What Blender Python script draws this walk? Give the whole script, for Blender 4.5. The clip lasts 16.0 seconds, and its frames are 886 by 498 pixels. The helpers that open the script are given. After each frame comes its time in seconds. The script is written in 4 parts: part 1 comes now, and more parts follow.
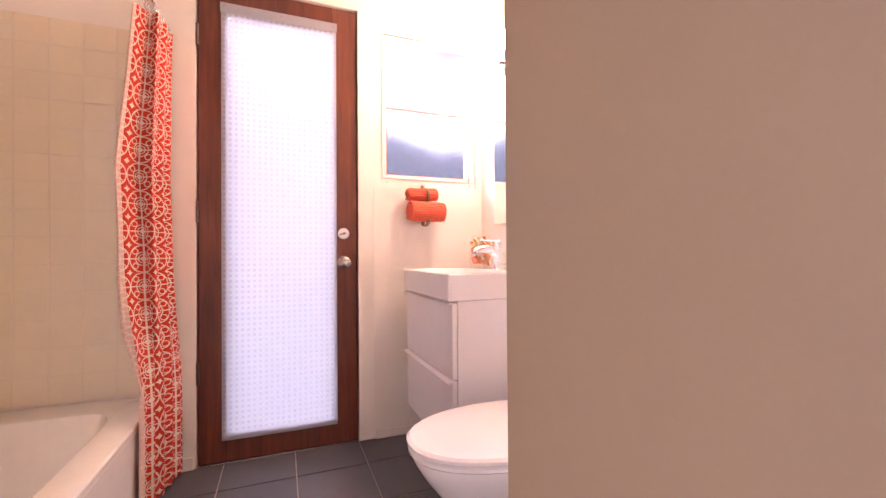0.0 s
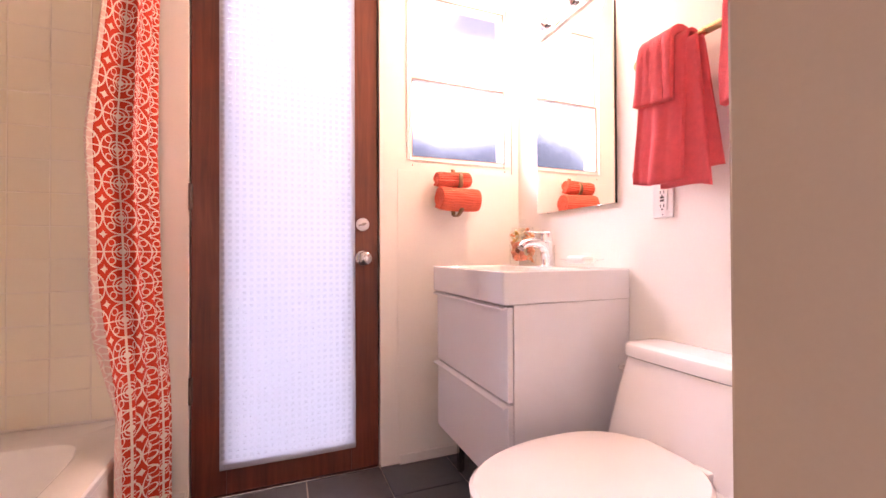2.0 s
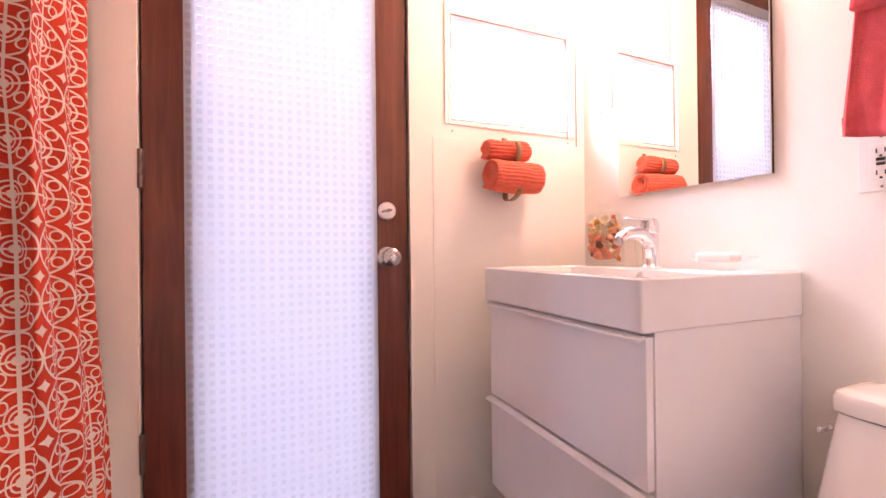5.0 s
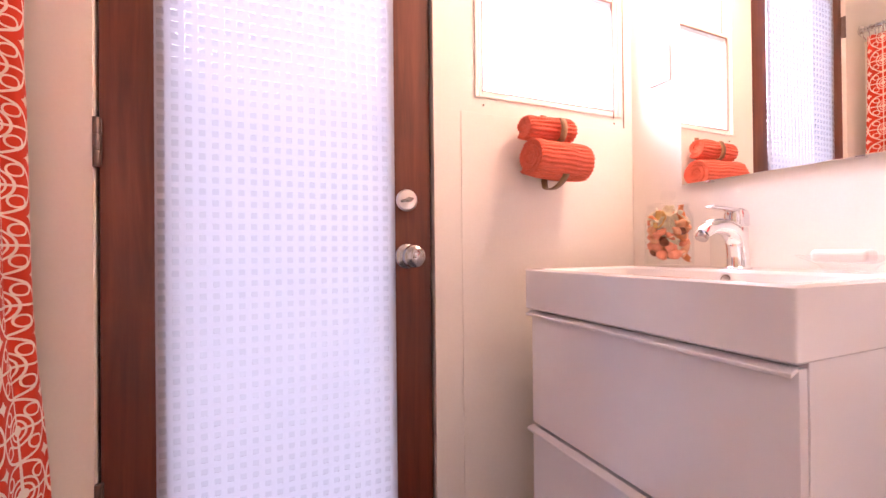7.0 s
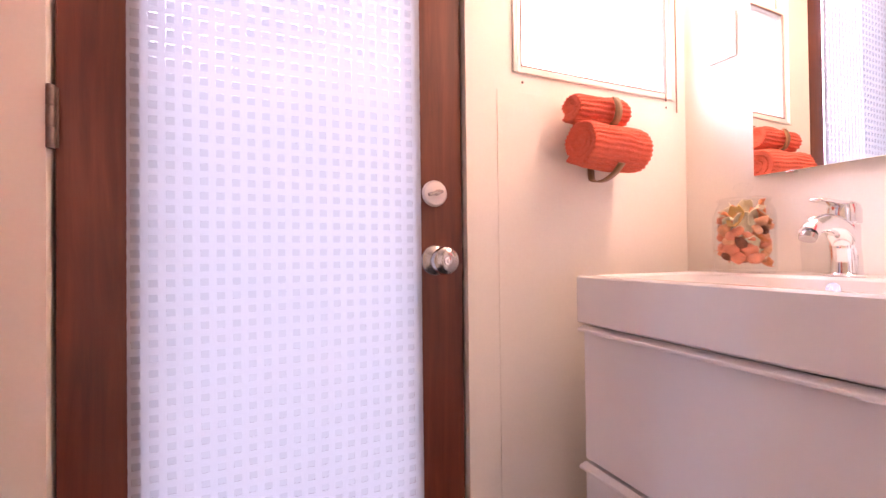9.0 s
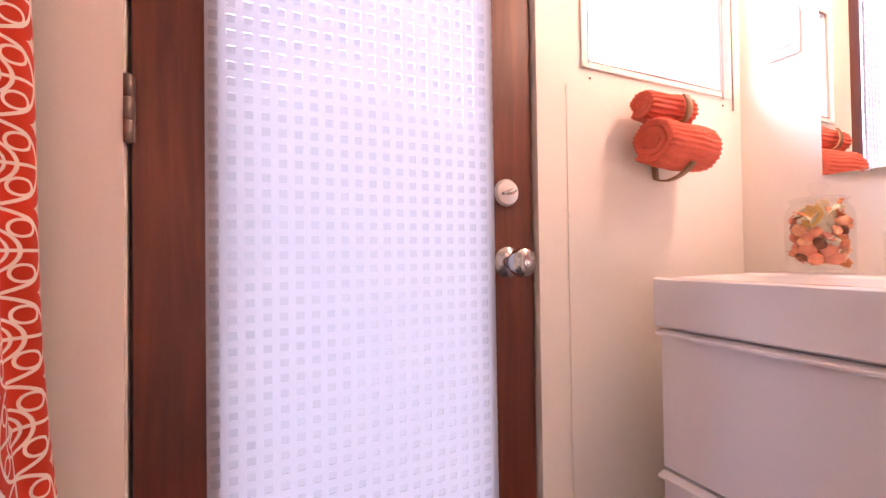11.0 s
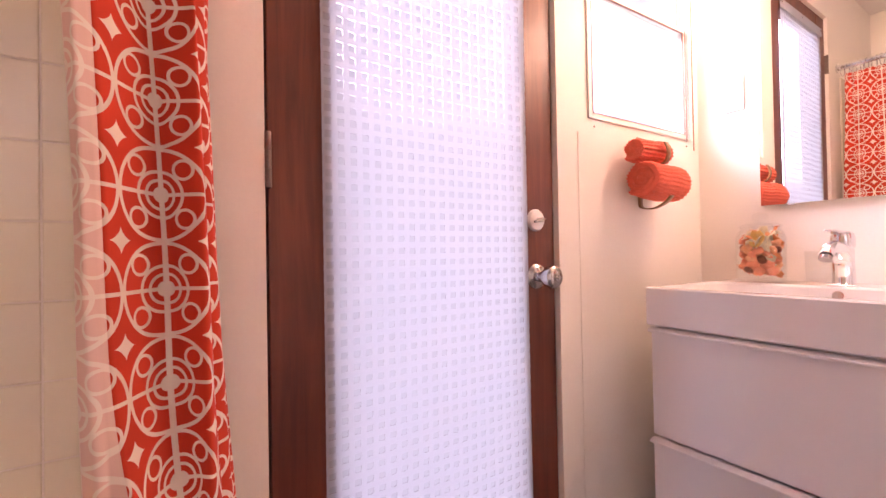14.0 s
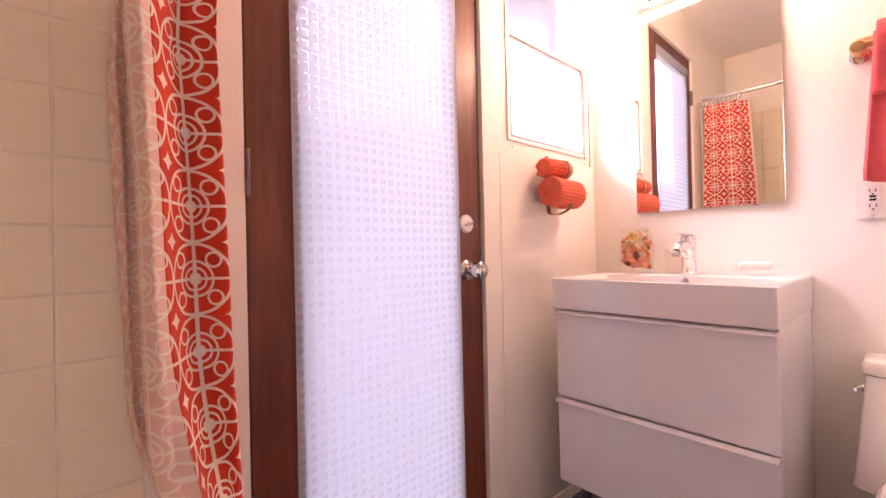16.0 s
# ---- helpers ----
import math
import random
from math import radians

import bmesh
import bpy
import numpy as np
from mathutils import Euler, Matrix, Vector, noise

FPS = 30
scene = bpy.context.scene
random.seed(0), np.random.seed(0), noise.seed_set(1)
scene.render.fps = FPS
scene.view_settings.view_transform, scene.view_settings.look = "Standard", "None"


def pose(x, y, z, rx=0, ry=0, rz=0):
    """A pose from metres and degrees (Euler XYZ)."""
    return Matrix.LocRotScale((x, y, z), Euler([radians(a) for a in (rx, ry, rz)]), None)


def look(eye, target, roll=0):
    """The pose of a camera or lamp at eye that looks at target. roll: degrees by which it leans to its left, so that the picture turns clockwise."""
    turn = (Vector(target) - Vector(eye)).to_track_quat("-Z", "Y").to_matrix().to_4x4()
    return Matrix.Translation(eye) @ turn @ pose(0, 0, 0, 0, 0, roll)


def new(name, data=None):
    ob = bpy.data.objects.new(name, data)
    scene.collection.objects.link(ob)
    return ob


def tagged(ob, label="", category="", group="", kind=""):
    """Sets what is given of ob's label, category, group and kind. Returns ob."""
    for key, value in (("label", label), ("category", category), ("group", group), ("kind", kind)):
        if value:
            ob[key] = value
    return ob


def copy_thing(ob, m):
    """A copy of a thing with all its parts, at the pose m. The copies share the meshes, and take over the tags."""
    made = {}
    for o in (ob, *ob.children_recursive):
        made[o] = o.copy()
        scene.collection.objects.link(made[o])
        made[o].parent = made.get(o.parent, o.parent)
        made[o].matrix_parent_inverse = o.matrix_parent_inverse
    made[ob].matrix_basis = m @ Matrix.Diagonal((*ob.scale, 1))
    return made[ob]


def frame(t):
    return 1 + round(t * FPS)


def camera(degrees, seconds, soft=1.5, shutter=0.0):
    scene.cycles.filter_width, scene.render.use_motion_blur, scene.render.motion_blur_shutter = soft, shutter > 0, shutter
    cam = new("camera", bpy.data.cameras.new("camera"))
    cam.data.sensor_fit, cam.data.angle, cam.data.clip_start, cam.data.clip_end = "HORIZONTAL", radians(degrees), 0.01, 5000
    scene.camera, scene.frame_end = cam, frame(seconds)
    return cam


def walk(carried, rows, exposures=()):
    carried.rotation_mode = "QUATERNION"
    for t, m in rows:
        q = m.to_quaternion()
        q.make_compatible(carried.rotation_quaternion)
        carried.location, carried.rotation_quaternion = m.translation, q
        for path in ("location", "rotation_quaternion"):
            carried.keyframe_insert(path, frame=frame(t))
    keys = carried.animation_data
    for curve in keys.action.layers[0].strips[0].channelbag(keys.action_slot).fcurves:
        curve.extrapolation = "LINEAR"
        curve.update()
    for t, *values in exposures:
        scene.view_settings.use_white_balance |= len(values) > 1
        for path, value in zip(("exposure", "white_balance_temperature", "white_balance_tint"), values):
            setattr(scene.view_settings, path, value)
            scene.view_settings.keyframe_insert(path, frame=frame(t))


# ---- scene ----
cam = camera(94.0, 16.0)
METRES, EYE, TILT, LEAN, TURN = 2.5, 0.9, 0.0, 0.0, -22.9
PATH = [
    (0, (0.352, -2.077, 0.931), (1.081, -0.215, 0.951), -0.4),
    (0.5, (0.345, -2.0, 0.923), (1.067, -0.135, 0.942), -0.4),
    (1, (0.348, -1.913, 0.909), (1.065, -0.046, 0.934), -0.3),
    (1.5, (0.325, -1.835, 0.916), (1.059, 0.026, 0.929), -0.3),
    (2, (0.312, -1.741, 0.909), (1.048, 0.118, 0.928), -0.3),
    (2.5, (0.308, -1.646, 0.914), (1.037, 0.217, 0.93), -0.3),
    (3, (0.304, -1.559, 0.915), (1.035, 0.303, 0.929), -0.4),
    (3.5, (0.304, -1.475, 0.905), (1.045, 0.383, 0.925), -0.3),
    (4, (0.312, -1.389, 0.908), (1.059, 0.466, 0.92), -0.5),
    (6.5, (0.318, -1.047, 0.902), (1.086, 0.8, 0.911), -0.5),
    (7, (0.321, -0.994, 0.9), (1.089, 0.853, 0.912), -0.6),
    (7.5, (0.325, -0.943, 0.894), (1.089, 0.905, 0.908), -0.6),
    (8, (0.328, -0.891, 0.89), (1.095, 0.956, 0.91), -0.7),
    (8.5, (0.326, -0.844, 0.902), (1.095, 1.002, 0.922), -0.7),
    (11, (0.179, -0.709, 0.906), (0.987, 1.121, 0.934), -0.8),
    (11.5, (0.119, -0.685, 0.918), (0.941, 1.137, 0.939), -0.9),
    (12, (0.06, -0.674, 0.924), (0.894, 1.144, 0.952), -0.8),
    (12.5, (0.009, -0.679, 0.943), (0.874, 1.124, 0.964), -0.9),
    (13, (-0.027, -0.704, 0.957), (0.882, 1.077, 0.977), -1.0),
    (13.5, (-0.061, -0.736, 0.958), (0.91, 1.013, 0.978), -1.0),
    (14, (-0.101, -0.766, 0.951), (0.929, 0.949, 0.973), -1.0),
    (14.5, (-0.138, -0.801, 0.944), (0.955, 0.873, 0.965), -1.1),
    (15, (-0.174, -0.841, 0.945), (0.999, 0.779, 0.959), -1.0),
    (15.5, (-0.212, -0.866, 0.949), (1.037, 0.696, 0.962), -1.2),
    (16, (-0.25, -0.891, 0.949), (1.072, 0.61, 0.96), -1.3),
]
walk(cam, [(t, look(eye, target, roll)) for t, eye, target, roll in PATH], [(0, 2.38, 6900, 42), (4, 2.30, 6700, 41), (6.5, 2.24, 6700, 42), (11, 2.21, 6800, 43), (16, 2.17, 7000, 45)])

# ---- world and light ----
world = bpy.data.worlds.new("world")
scene.world = world
world.use_nodes = True
wn = world.node_tree.nodes
sky = wn.new("ShaderNodeTexSky")
sky.dust_density, sky.ozone_density = 5.0, 0.4
sky.sky_type, sky.sun_disc, sky.sun_elevation, sky.sun_rotation = "NISHITA", False, radians(58), radians(209)
wn["Background"].inputs["Strength"].default_value = 0.15
world.node_tree.links.new(sky.outputs["Color"], wn["Background"].inputs["Color"])
sun = new("sun", bpy.data.lights.new("sun", "SUN"))
sun.data.energy, sun.data.angle, sun.data.color = 1.2, radians(10), (1.0, 0.96, 0.90)
sun.matrix_world = look((0, 0, 0), (0.25, 0.45, -0.85))
BULB = 25.0     # glow of the vanity bulbs


# ---- materials ----
class Nodes:
    """A short way to write node materials."""

    def __init__(self, name):
        self.m = bpy.data.materials.new(name)
        self.m.use_nodes = True
        self.t = self.m.node_tree
        self.bsdf = self.t.nodes["Principled BSDF"]

    def put(self, socket, value):
        if hasattr(value, "is_output"):
            self.t.links.new(value, socket)
        else:
            socket.default_value = value

    def math(self, op, a, b=0.0, c=0.0):
        n = self.t.nodes.new("ShaderNodeMath")
        n.operation = op
        for k, v in enumerate((a, b, c)):
            self.put(n.inputs[k], v)
        return n.outputs[0]

    def coords(self, kind="Object"):
        return self.t.nodes.new("ShaderNodeTexCoord").outputs[kind]

    def mapped(self, scale, kind="Object", rot=(0, 0, 0)):
        n = self.t.nodes.new("ShaderNodeMapping")
        self.t.links.new(self.coords(kind), n.inputs["Vector"])
        n.inputs["Scale"].default_value = scale
        n.inputs["Rotation"].default_value = rot
        return n.outputs[0]

    def noise(self, scale, detail=4.0, rough=0.55, vec=None, distortion=0.0):
        n = self.t.nodes.new("ShaderNodeTexNoise")
        self.t.links.new(vec if vec is not None else self.coords(), n.inputs["Vector"])
        n.inputs["Scale"].default_value, n.inputs["Detail"].default_value = scale, detail
        n.inputs["Roughness"].default_value, n.inputs["Distortion"].default_value = rough, distortion
        return n.outputs["Fac"]

    def ramp(self, fac, stops):
        n = self.t.nodes.new("ShaderNodeValToRGB")
        self.put(n.inputs[0], fac)
        e = n.color_ramp.elements
        while len(e) < len(stops):
            e.new(0.5)
        for k, (p, c) in enumerate(stops):
            e[k].position, e[k].color = p, (*c, 1) if len(c) == 3 else c
        return n.outputs["Color"]

    def mix(self, fac, a, b, blend="MIX"):
        n = self.t.nodes.new("ShaderNodeMix")
        n.data_type, n.blend_type = "RGBA", blend
        self.put(n.inputs[0], fac)
        for sock, v in ((n.inputs[6], a), (n.inputs[7], b)):
            self.put(sock, v if hasattr(v, "is_output") else (*v, 1))
        return n.outputs[2]

    def bump(self, height, strength=0.2, distance=0.002):
        n = self.t.nodes.new("ShaderNodeBump")
        self.t.links.new(height, n.inputs["Height"])
        n.inputs["Strength"].default_value, n.inputs["Distance"].default_value = strength, distance
        self.t.links.new(n.outputs[0], self.bsdf.inputs["Normal"])

    def random(self):
        return self.t.nodes.new("ShaderNodeObjectInfo").outputs["Random"]

    def set(self, **kw):
        names = {"base": "Base Color", "rough": "Roughness", "metal": "Metallic", "coat": "Coat Weight", "trans": "Transmission Weight",
                 "ior": "IOR", "sheen": "Sheen Weight", "spec": "Specular IOR Level", "alpha": "Alpha", "emit": "Emission Color", "glow": "Emission Strength",
                 "sss": "Subsurface Weight"}
        for k, v in kw.items():
            s = self.bsdf.inputs[names[k]]
            self.put(s, (*v, 1) if isinstance(v, tuple) and len(v) == 3 else v)
        return self


def shade(c, f):
    return tuple(min(1.0, v * f) for v in c)


def worn(name, base, rough=0.5, metal=0.0, grain=60.0, stain=3.0, vary=0.08, bump=0.1, distance=0.001, **kw):
    """Paint, enamel, metal: the base colour varied by fine grain and by wide stains."""
    n = Nodes(name)
    fine, wide = n.noise(grain, 5), n.noise(stain, 3)
    f = n.math("ADD", n.math("MULTIPLY", fine, 0.5), n.math("MULTIPLY", wide, 0.5))
    n.set(base=n.ramp(f, [(0.25, shade(base, 1 - vary)), (0.75, shade(base, 1 + vary))]), metal=metal, **kw)
    n.set(rough=n.math("ADD", n.math("MULTIPLY", n.math("SUBTRACT", wide, 0.5), 0.15), rough))
    if bump:
        n.bump(fine, bump, distance)
    return n.m


PLASTER = worn("wall_paint", (0.86, 0.83, 0.765), 0.55, grain=140, stain=1.6, vary=0.03, bump=0.12)
TRIM = worn("trim_paint", (0.85, 0.82, 0.765), 0.42, grain=90, stain=4, vary=0.035, bump=0.1)
# tan wall paint, darkened so that its colour holds the hall's dimness
HALLSHADE = worn("tan_hall_paint_shaded", (0.36, 0.265, 0.17), 0.6, grain=140, stain=1.4, vary=0.03, bump=0.12)
CEIL = worn("ceiling_paint", (0.86, 0.84, 0.80), 0.7, grain=160, stain=1.5, vary=0.03)
GLOSS = worn("white_lacquer", (0.82, 0.80, 0.80), 0.16, grain=25, stain=2.5, vary=0.015, bump=0.0, coat=0.3)
CERAMIC = worn("white_glazed_ceramic", (0.83, 0.81, 0.80), 0.09, grain=12, stain=2.5, vary=0.015, bump=0.0, coat=0.5)
ENAMEL = worn("tub_enamel", (0.87, 0.845, 0.78), 0.18, grain=30, stain=3, vary=0.04, bump=0.02)
CHROME = worn("chrome", (0.80, 0.80, 0.82), 0.08, 1.0, grain=80, stain=8, vary=0.03, bump=0.0)
STEEL = worn("brushed_nickel", (0.50, 0.48, 0.47), 0.2, 1.0, grain=200, stain=12, vary=0.1, bump=0.05)
SATIN = worn("satin_nickel", (0.74, 0.72, 0.70), 0.36, 0.9, grain=160, stain=10, vary=0.05, bump=0.03)
HINGE = worn("old_bronze", (0.19, 0.145, 0.125), 0.45, 0.6, grain=220, stain=25, vary=0.25, bump=0.15)
BRASS = worn("aged_brass", (0.62, 0.43, 0.22), 0.28, 1.0, grain=120, stain=12, vary=0.12, bump=0.03)
DARK = worn("dark_slot", (0.02, 0.018, 0.016), 0.6, vary=0.2, bump=0.0)
PLASTIC = worn("white_plastic", (0.80, 0.78, 0.75), 0.3, grain=60, vary=0.02, bump=0.0)
SOAP = worn("soap", (0.85, 0.80, 0.76), 0.45, grain=40, vary=0.03, bump=0.1, sss=0.0)
GROUT = worn("grout", (0.52, 0.45, 0.36), 0.85, grain=200, stain=5, vary=0.15, bump=0.2)


def wood_material(name, dark, mid, light, rough):
    n = Nodes(name)
    v = n.mapped((14, 14, 0.9))
    rings = n.noise(3.0, 6, 0.6, v, 0.6)
    pores = n.noise(26.0, 4, 0.7, n.mapped((6, 6, 0.35)))
    wear = n.noise(2.2, 3)
    f = n.math("ADD", n.math("MULTIPLY", rings, 0.62), n.math("MULTIPLY", wear, 0.38))
    c = n.ramp(f, [(0.30, dark), (0.5, mid), (0.70, light)])
    n.set(base=n.mix(n.math("MULTIPLY", pores, 0.35), c, dark), rough=n.math("ADD", n.math("MULTIPLY", pores, 0.12), rough), spec=0.6)
    n.bump(pores, 0.15, 0.0008)
    return n.m


DOORWOOD = wood_material("stained_door_wood", (0.050, 0.011, 0.006), (0.150, 0.036, 0.015), (0.250, 0.070, 0.029), 0.34)
STRAPWOOD = wood_material("strap_wood", (0.13, 0.06, 0.025), (0.30, 0.165, 0.07), (0.44, 0.27, 0.12), 0.4)
HOOKWOOD = wood_material("hook_wood", (0.10, 0.05, 0.02), (0.30, 0.16, 0.06), (0.48, 0.28, 0.11), 0.35)


def tile_material(name, base, vary, rough, grain, bump):
    n = Nodes(name)
    own = n.random()
    fine, wide = n.noise(grain, 6, 0.65), n.noise(5.0, 4)
    f = n.math("ADD", n.math("MULTIPLY", own, 0.45), n.math("ADD", n.math("MULTIPLY", fine, 0.3), n.math("MULTIPLY", wide, 0.25)))
    n.set(base=n.ramp(f, [(0.2, shade(base, 1 - vary)), (0.8, shade(base, 1 + vary))]), rough=n.math("ADD", n.math("MULTIPLY", wide, 0.2), rough))
    n.bump(fine, bump, 0.001)
    return n.m


WALLTILE = tile_material("cream_wall_tile", (0.84, 0.77, 0.60), 0.022, 0.12, 30, 0.03)
SLATE = tile_material("slate_floor_tile", (0.085, 0.085, 0.092), 0.32, 0.36, 45, 0.35)


def glass_material(name, rough=0.0, tint=(1, 1, 1), ior=1.45):
    n = Nodes(name)
    n.set(base=tint, rough=rough, trans=1.0, ior=ior)
    return n.m


FROST = glass_material("hazy_window_glass", 0.20, (0.94, 0.97, 1.0), 1.18)


def thin_glass(name, tint, gloss):
    """Thin clear glass: light goes straight through, and the surface mirrors more at a grazing angle."""
    n = Nodes(name)
    clear = n.t.nodes.new("ShaderNodeBsdfTransparent")
    clear.inputs["Color"].default_value = (*tint, 1)
    shine = n.t.nodes.new("ShaderNodeBsdfGlossy")
    shine.inputs["Roughness"].default_value = 0.02
    face = n.t.nodes.new("ShaderNodeLayerWeight")
    face.inputs["Blend"].default_value = 0.5
    rim = n.math("ADD", n.math("MULTIPLY", n.math("POWER", face.outputs["Facing"], 4.5), gloss), 0.018)
    mx = n.t.nodes.new("ShaderNodeMixShader")
    n.t.links.new(rim, mx.inputs[0])
    n.t.links.new(clear.outputs[0], mx.inputs[1])
    n.t.links.new(shine.outputs[0], mx.inputs[2])
    n.t.links.new(mx.outputs[0], n.t.nodes["Material Output"].inputs["Surface"])
    return n.m


PANE = thin_glass("door_glass", (0.96, 0.97, 0.98), 0.4)
CLEAR = thin_glass("clear_glass", (0.985, 0.988, 0.986), 0.30)

mirror_node = Nodes("mirror_silver")
mirror_node.set(base=(0.93, 0.94, 0.92), metal=1.0, rough=0.005)
MIRROR = mirror_node.m

bulb_node = Nodes("lit_bulb")
bulb_node.set(base=(0.9, 0.9, 0.9), emit=(1.0, 0.70, 0.46), glow=BULB)
BULBGLASS = bulb_node.m


def towel_material(name, base):
    n = Nodes(name)
    loops = n.noise(420, 3, 0.7)
    tuft = n.noise(60, 4)
    f = n.math("ADD", n.math("MULTIPLY", loops, 0.6), n.math("MULTIPLY", tuft, 0.4))
    n.set(base=n.ramp(f, [(0.3, shade(base, 0.82)), (0.7, shade(base, 1.1))]), rough=0.95, sheen=0.12, spec=0.1)
    n.bump(loops, 0.9, 0.003)
    return n.m


TERRY = towel_material("coral_terry", (0.87, 0.135, 0.145))
TERRY2 = towel_material("orange_terry", (0.87, 0.175, 0.10))


def blind_material():
    n = Nodes("woven_shade_fabric")
    warp = n.noise(1.0, 3, 0.6, n.mapped((40, 40, 900)))
    weft = n.noise(1.0, 3, 0.6, n.mapped((900, 40, 40)))
    f = n.math("MULTIPLY", n.math("ADD", warp, weft), 0.5)
    n.set(base=n.ramp(f, [(0.35, (0.36, 0.39, 0.45)), (0.65, (0.43, 0.46, 0.52))]), rough=0.9, spec=0.1)
    n.bump(f, 0.25, 0.001)
    tr = n.t.nodes.new("ShaderNodeBsdfTranslucent")
    tr.inputs["Color"].default_value = (0.80, 0.87, 0.98, 1)
    mx = n.t.nodes.new("ShaderNodeMixShader")
    mx.inputs[0].default_value = 0.20
    out = n.t.nodes["Material Output"]
    n.t.links.new(n.bsdf.outputs[0], mx.inputs[1])
    n.t.links.new(tr.outputs[0], mx.inputs[2])
    n.t.links.new(mx.outputs[0], out.inputs["Surface"])
    return n.m


BLIND = blind_material()


def curtain_material(name, red, cream, through_light, wash=0.0):
    """Printed cotton: a lattice of wheels with small rings and four-pointed stars, one wheel a repeat."""
    n = Nodes(name)
    uv = n.t.nodes.new("ShaderNodeSeparateXYZ")
    n.t.links.new(n.coords("UV"), uv.inputs[0])

    def centred(v, period, shift):
        return n.math("SUBTRACT", n.math("FRACT", n.math("ADD", n.math("DIVIDE", v, period), shift)), 0.5)

    a = n.math("ABSOLUTE", centred(uv.outputs[0], 0.112, 0.5))
    b = n.math("ABSOLUTE", centred(uv.outputs[1], 0.102, 0.5))

    def dist(x, y):
        return n.math("SQRT", n.math("ADD", n.math("MULTIPLY", x, x), n.math("MULTIPLY", y, y)))

    def line(d, half):
        return n.math("LESS_THAN", n.math("ABSOLUTE", d), half)

    r = dist(a, b)
    marks = [line(n.math("SUBTRACT", r, 0.155), 0.016), line(n.math("SUBTRACT", r, 0.245), 0.017), line(n.math("SUBTRACT", r, 0.485), 0.020)]
    small = dist(n.math("SUBTRACT", a, 0.262), n.math("SUBTRACT", b, 0.262))
    marks.append(line(n.math("SUBTRACT", small, 0.098), 0.016))
    inside = n.math("LESS_THAN", r, 0.5)
    marks.append(n.math("MULTIPLY", inside, n.math("MAXIMUM", line(a, 0.026), line(b, 0.020))))
    marks.append(n.math("LESS_THAN", r, 0.085))
    star = n.math("ADD", n.math("POWER", n.math("SUBTRACT", 0.5, a), 0.7), n.math("POWER", n.math("SUBTRACT", 0.5, b), 0.7))
    marks.append(n.math("LESS_THAN", star, 0.24))
    f = marks[0]
    for k in marks[1:]:
        f = n.math("MAXIMUM", f, k)
    weave = n.noise(700, 2, 0.6)
    fade = n.noise(6, 3)
    red_c = n.ramp(fade, [(0.3, shade(red, 0.88)), (0.7, shade(red, 1.1))])
    c = n.mix(f, red_c, cream)
    if wash:
        c = n.mix(wash, c, cream)
    n.set(base=c, rough=0.88, spec=0.12, sheen=0.1)
    n.bump(weave, 0.2, 0.0006)
    tr = n.t.nodes.new("ShaderNodeBsdfTranslucent")
    n.t.links.new(c, tr.inputs["Color"])
    mx = n.t.nodes.new("ShaderNodeMixShader")
    mx.inputs[0].default_value = through_light
    n.t.links.new(n.bsdf.outputs[0], mx.inputs[1])
    n.t.links.new(tr.outputs[0], mx.inputs[2])
    n.t.links.new(mx.outputs[0], n.t.nodes["Material Output"].inputs["Surface"])
    return n.m


CURTAIN = curtain_material("printed_curtain", (0.66, 0.060, 0.026), (0.88, 0.77, 0.66), 0.22)
CURTAINBACK = curtain_material("printed_curtain_reverse", (0.66, 0.060, 0.026), (0.88, 0.78, 0.68), 0.20, 0.70)


def backdrop_material():
    """Bright sky over a far blue-grey tree line, with an added dim side."""
    n = Nodes("sky_and_far_trees")
    p = n.t.nodes.new("ShaderNodeSeparateXYZ")
    n.t.links.new(n.coords(), p.inputs[0])
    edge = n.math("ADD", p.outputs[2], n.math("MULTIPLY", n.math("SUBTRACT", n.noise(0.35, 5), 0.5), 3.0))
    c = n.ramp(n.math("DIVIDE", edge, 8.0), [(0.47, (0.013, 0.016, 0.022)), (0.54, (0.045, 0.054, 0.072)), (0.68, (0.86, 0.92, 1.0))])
    # glow dimmed to mottled pale blue on one side, to tone the window panes
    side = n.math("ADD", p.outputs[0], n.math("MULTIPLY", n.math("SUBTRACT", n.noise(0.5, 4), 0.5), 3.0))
    dim_side = n.t.nodes.new("ShaderNodeMixRGB")
    n.t.links.new(n.ramp(n.math("DIVIDE", side, 20.0), [(0.48, (0, 0, 0)), (0.58, (1, 1, 1))]), dim_side.inputs[0])
    n.t.links.new(c, dim_side.inputs[1])
    n.t.links.new(n.ramp(n.noise(0.9, 5), [(0.35, (0.036, 0.046, 0.062)), (0.65, (0.070, 0.086, 0.11))]), dim_side.inputs[2])
    c = dim_side.outputs[0]
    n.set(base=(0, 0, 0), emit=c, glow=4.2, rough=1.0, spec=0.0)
    return n.m


# putty lines, and the dark strips that stand for shade in the window reveal
PUTTY_AND_GAP = worn("aged_putty_and_gap_shade", (0.34, 0.20, 0.15), 0.6, grain=120, stain=9, vary=0.2, bump=0.1)
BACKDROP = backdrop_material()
PATIO = worn("damp_concrete", (0.13, 0.13, 0.14), 0.9, grain=30, stain=0.6, vary=0.4, bump=0.4)


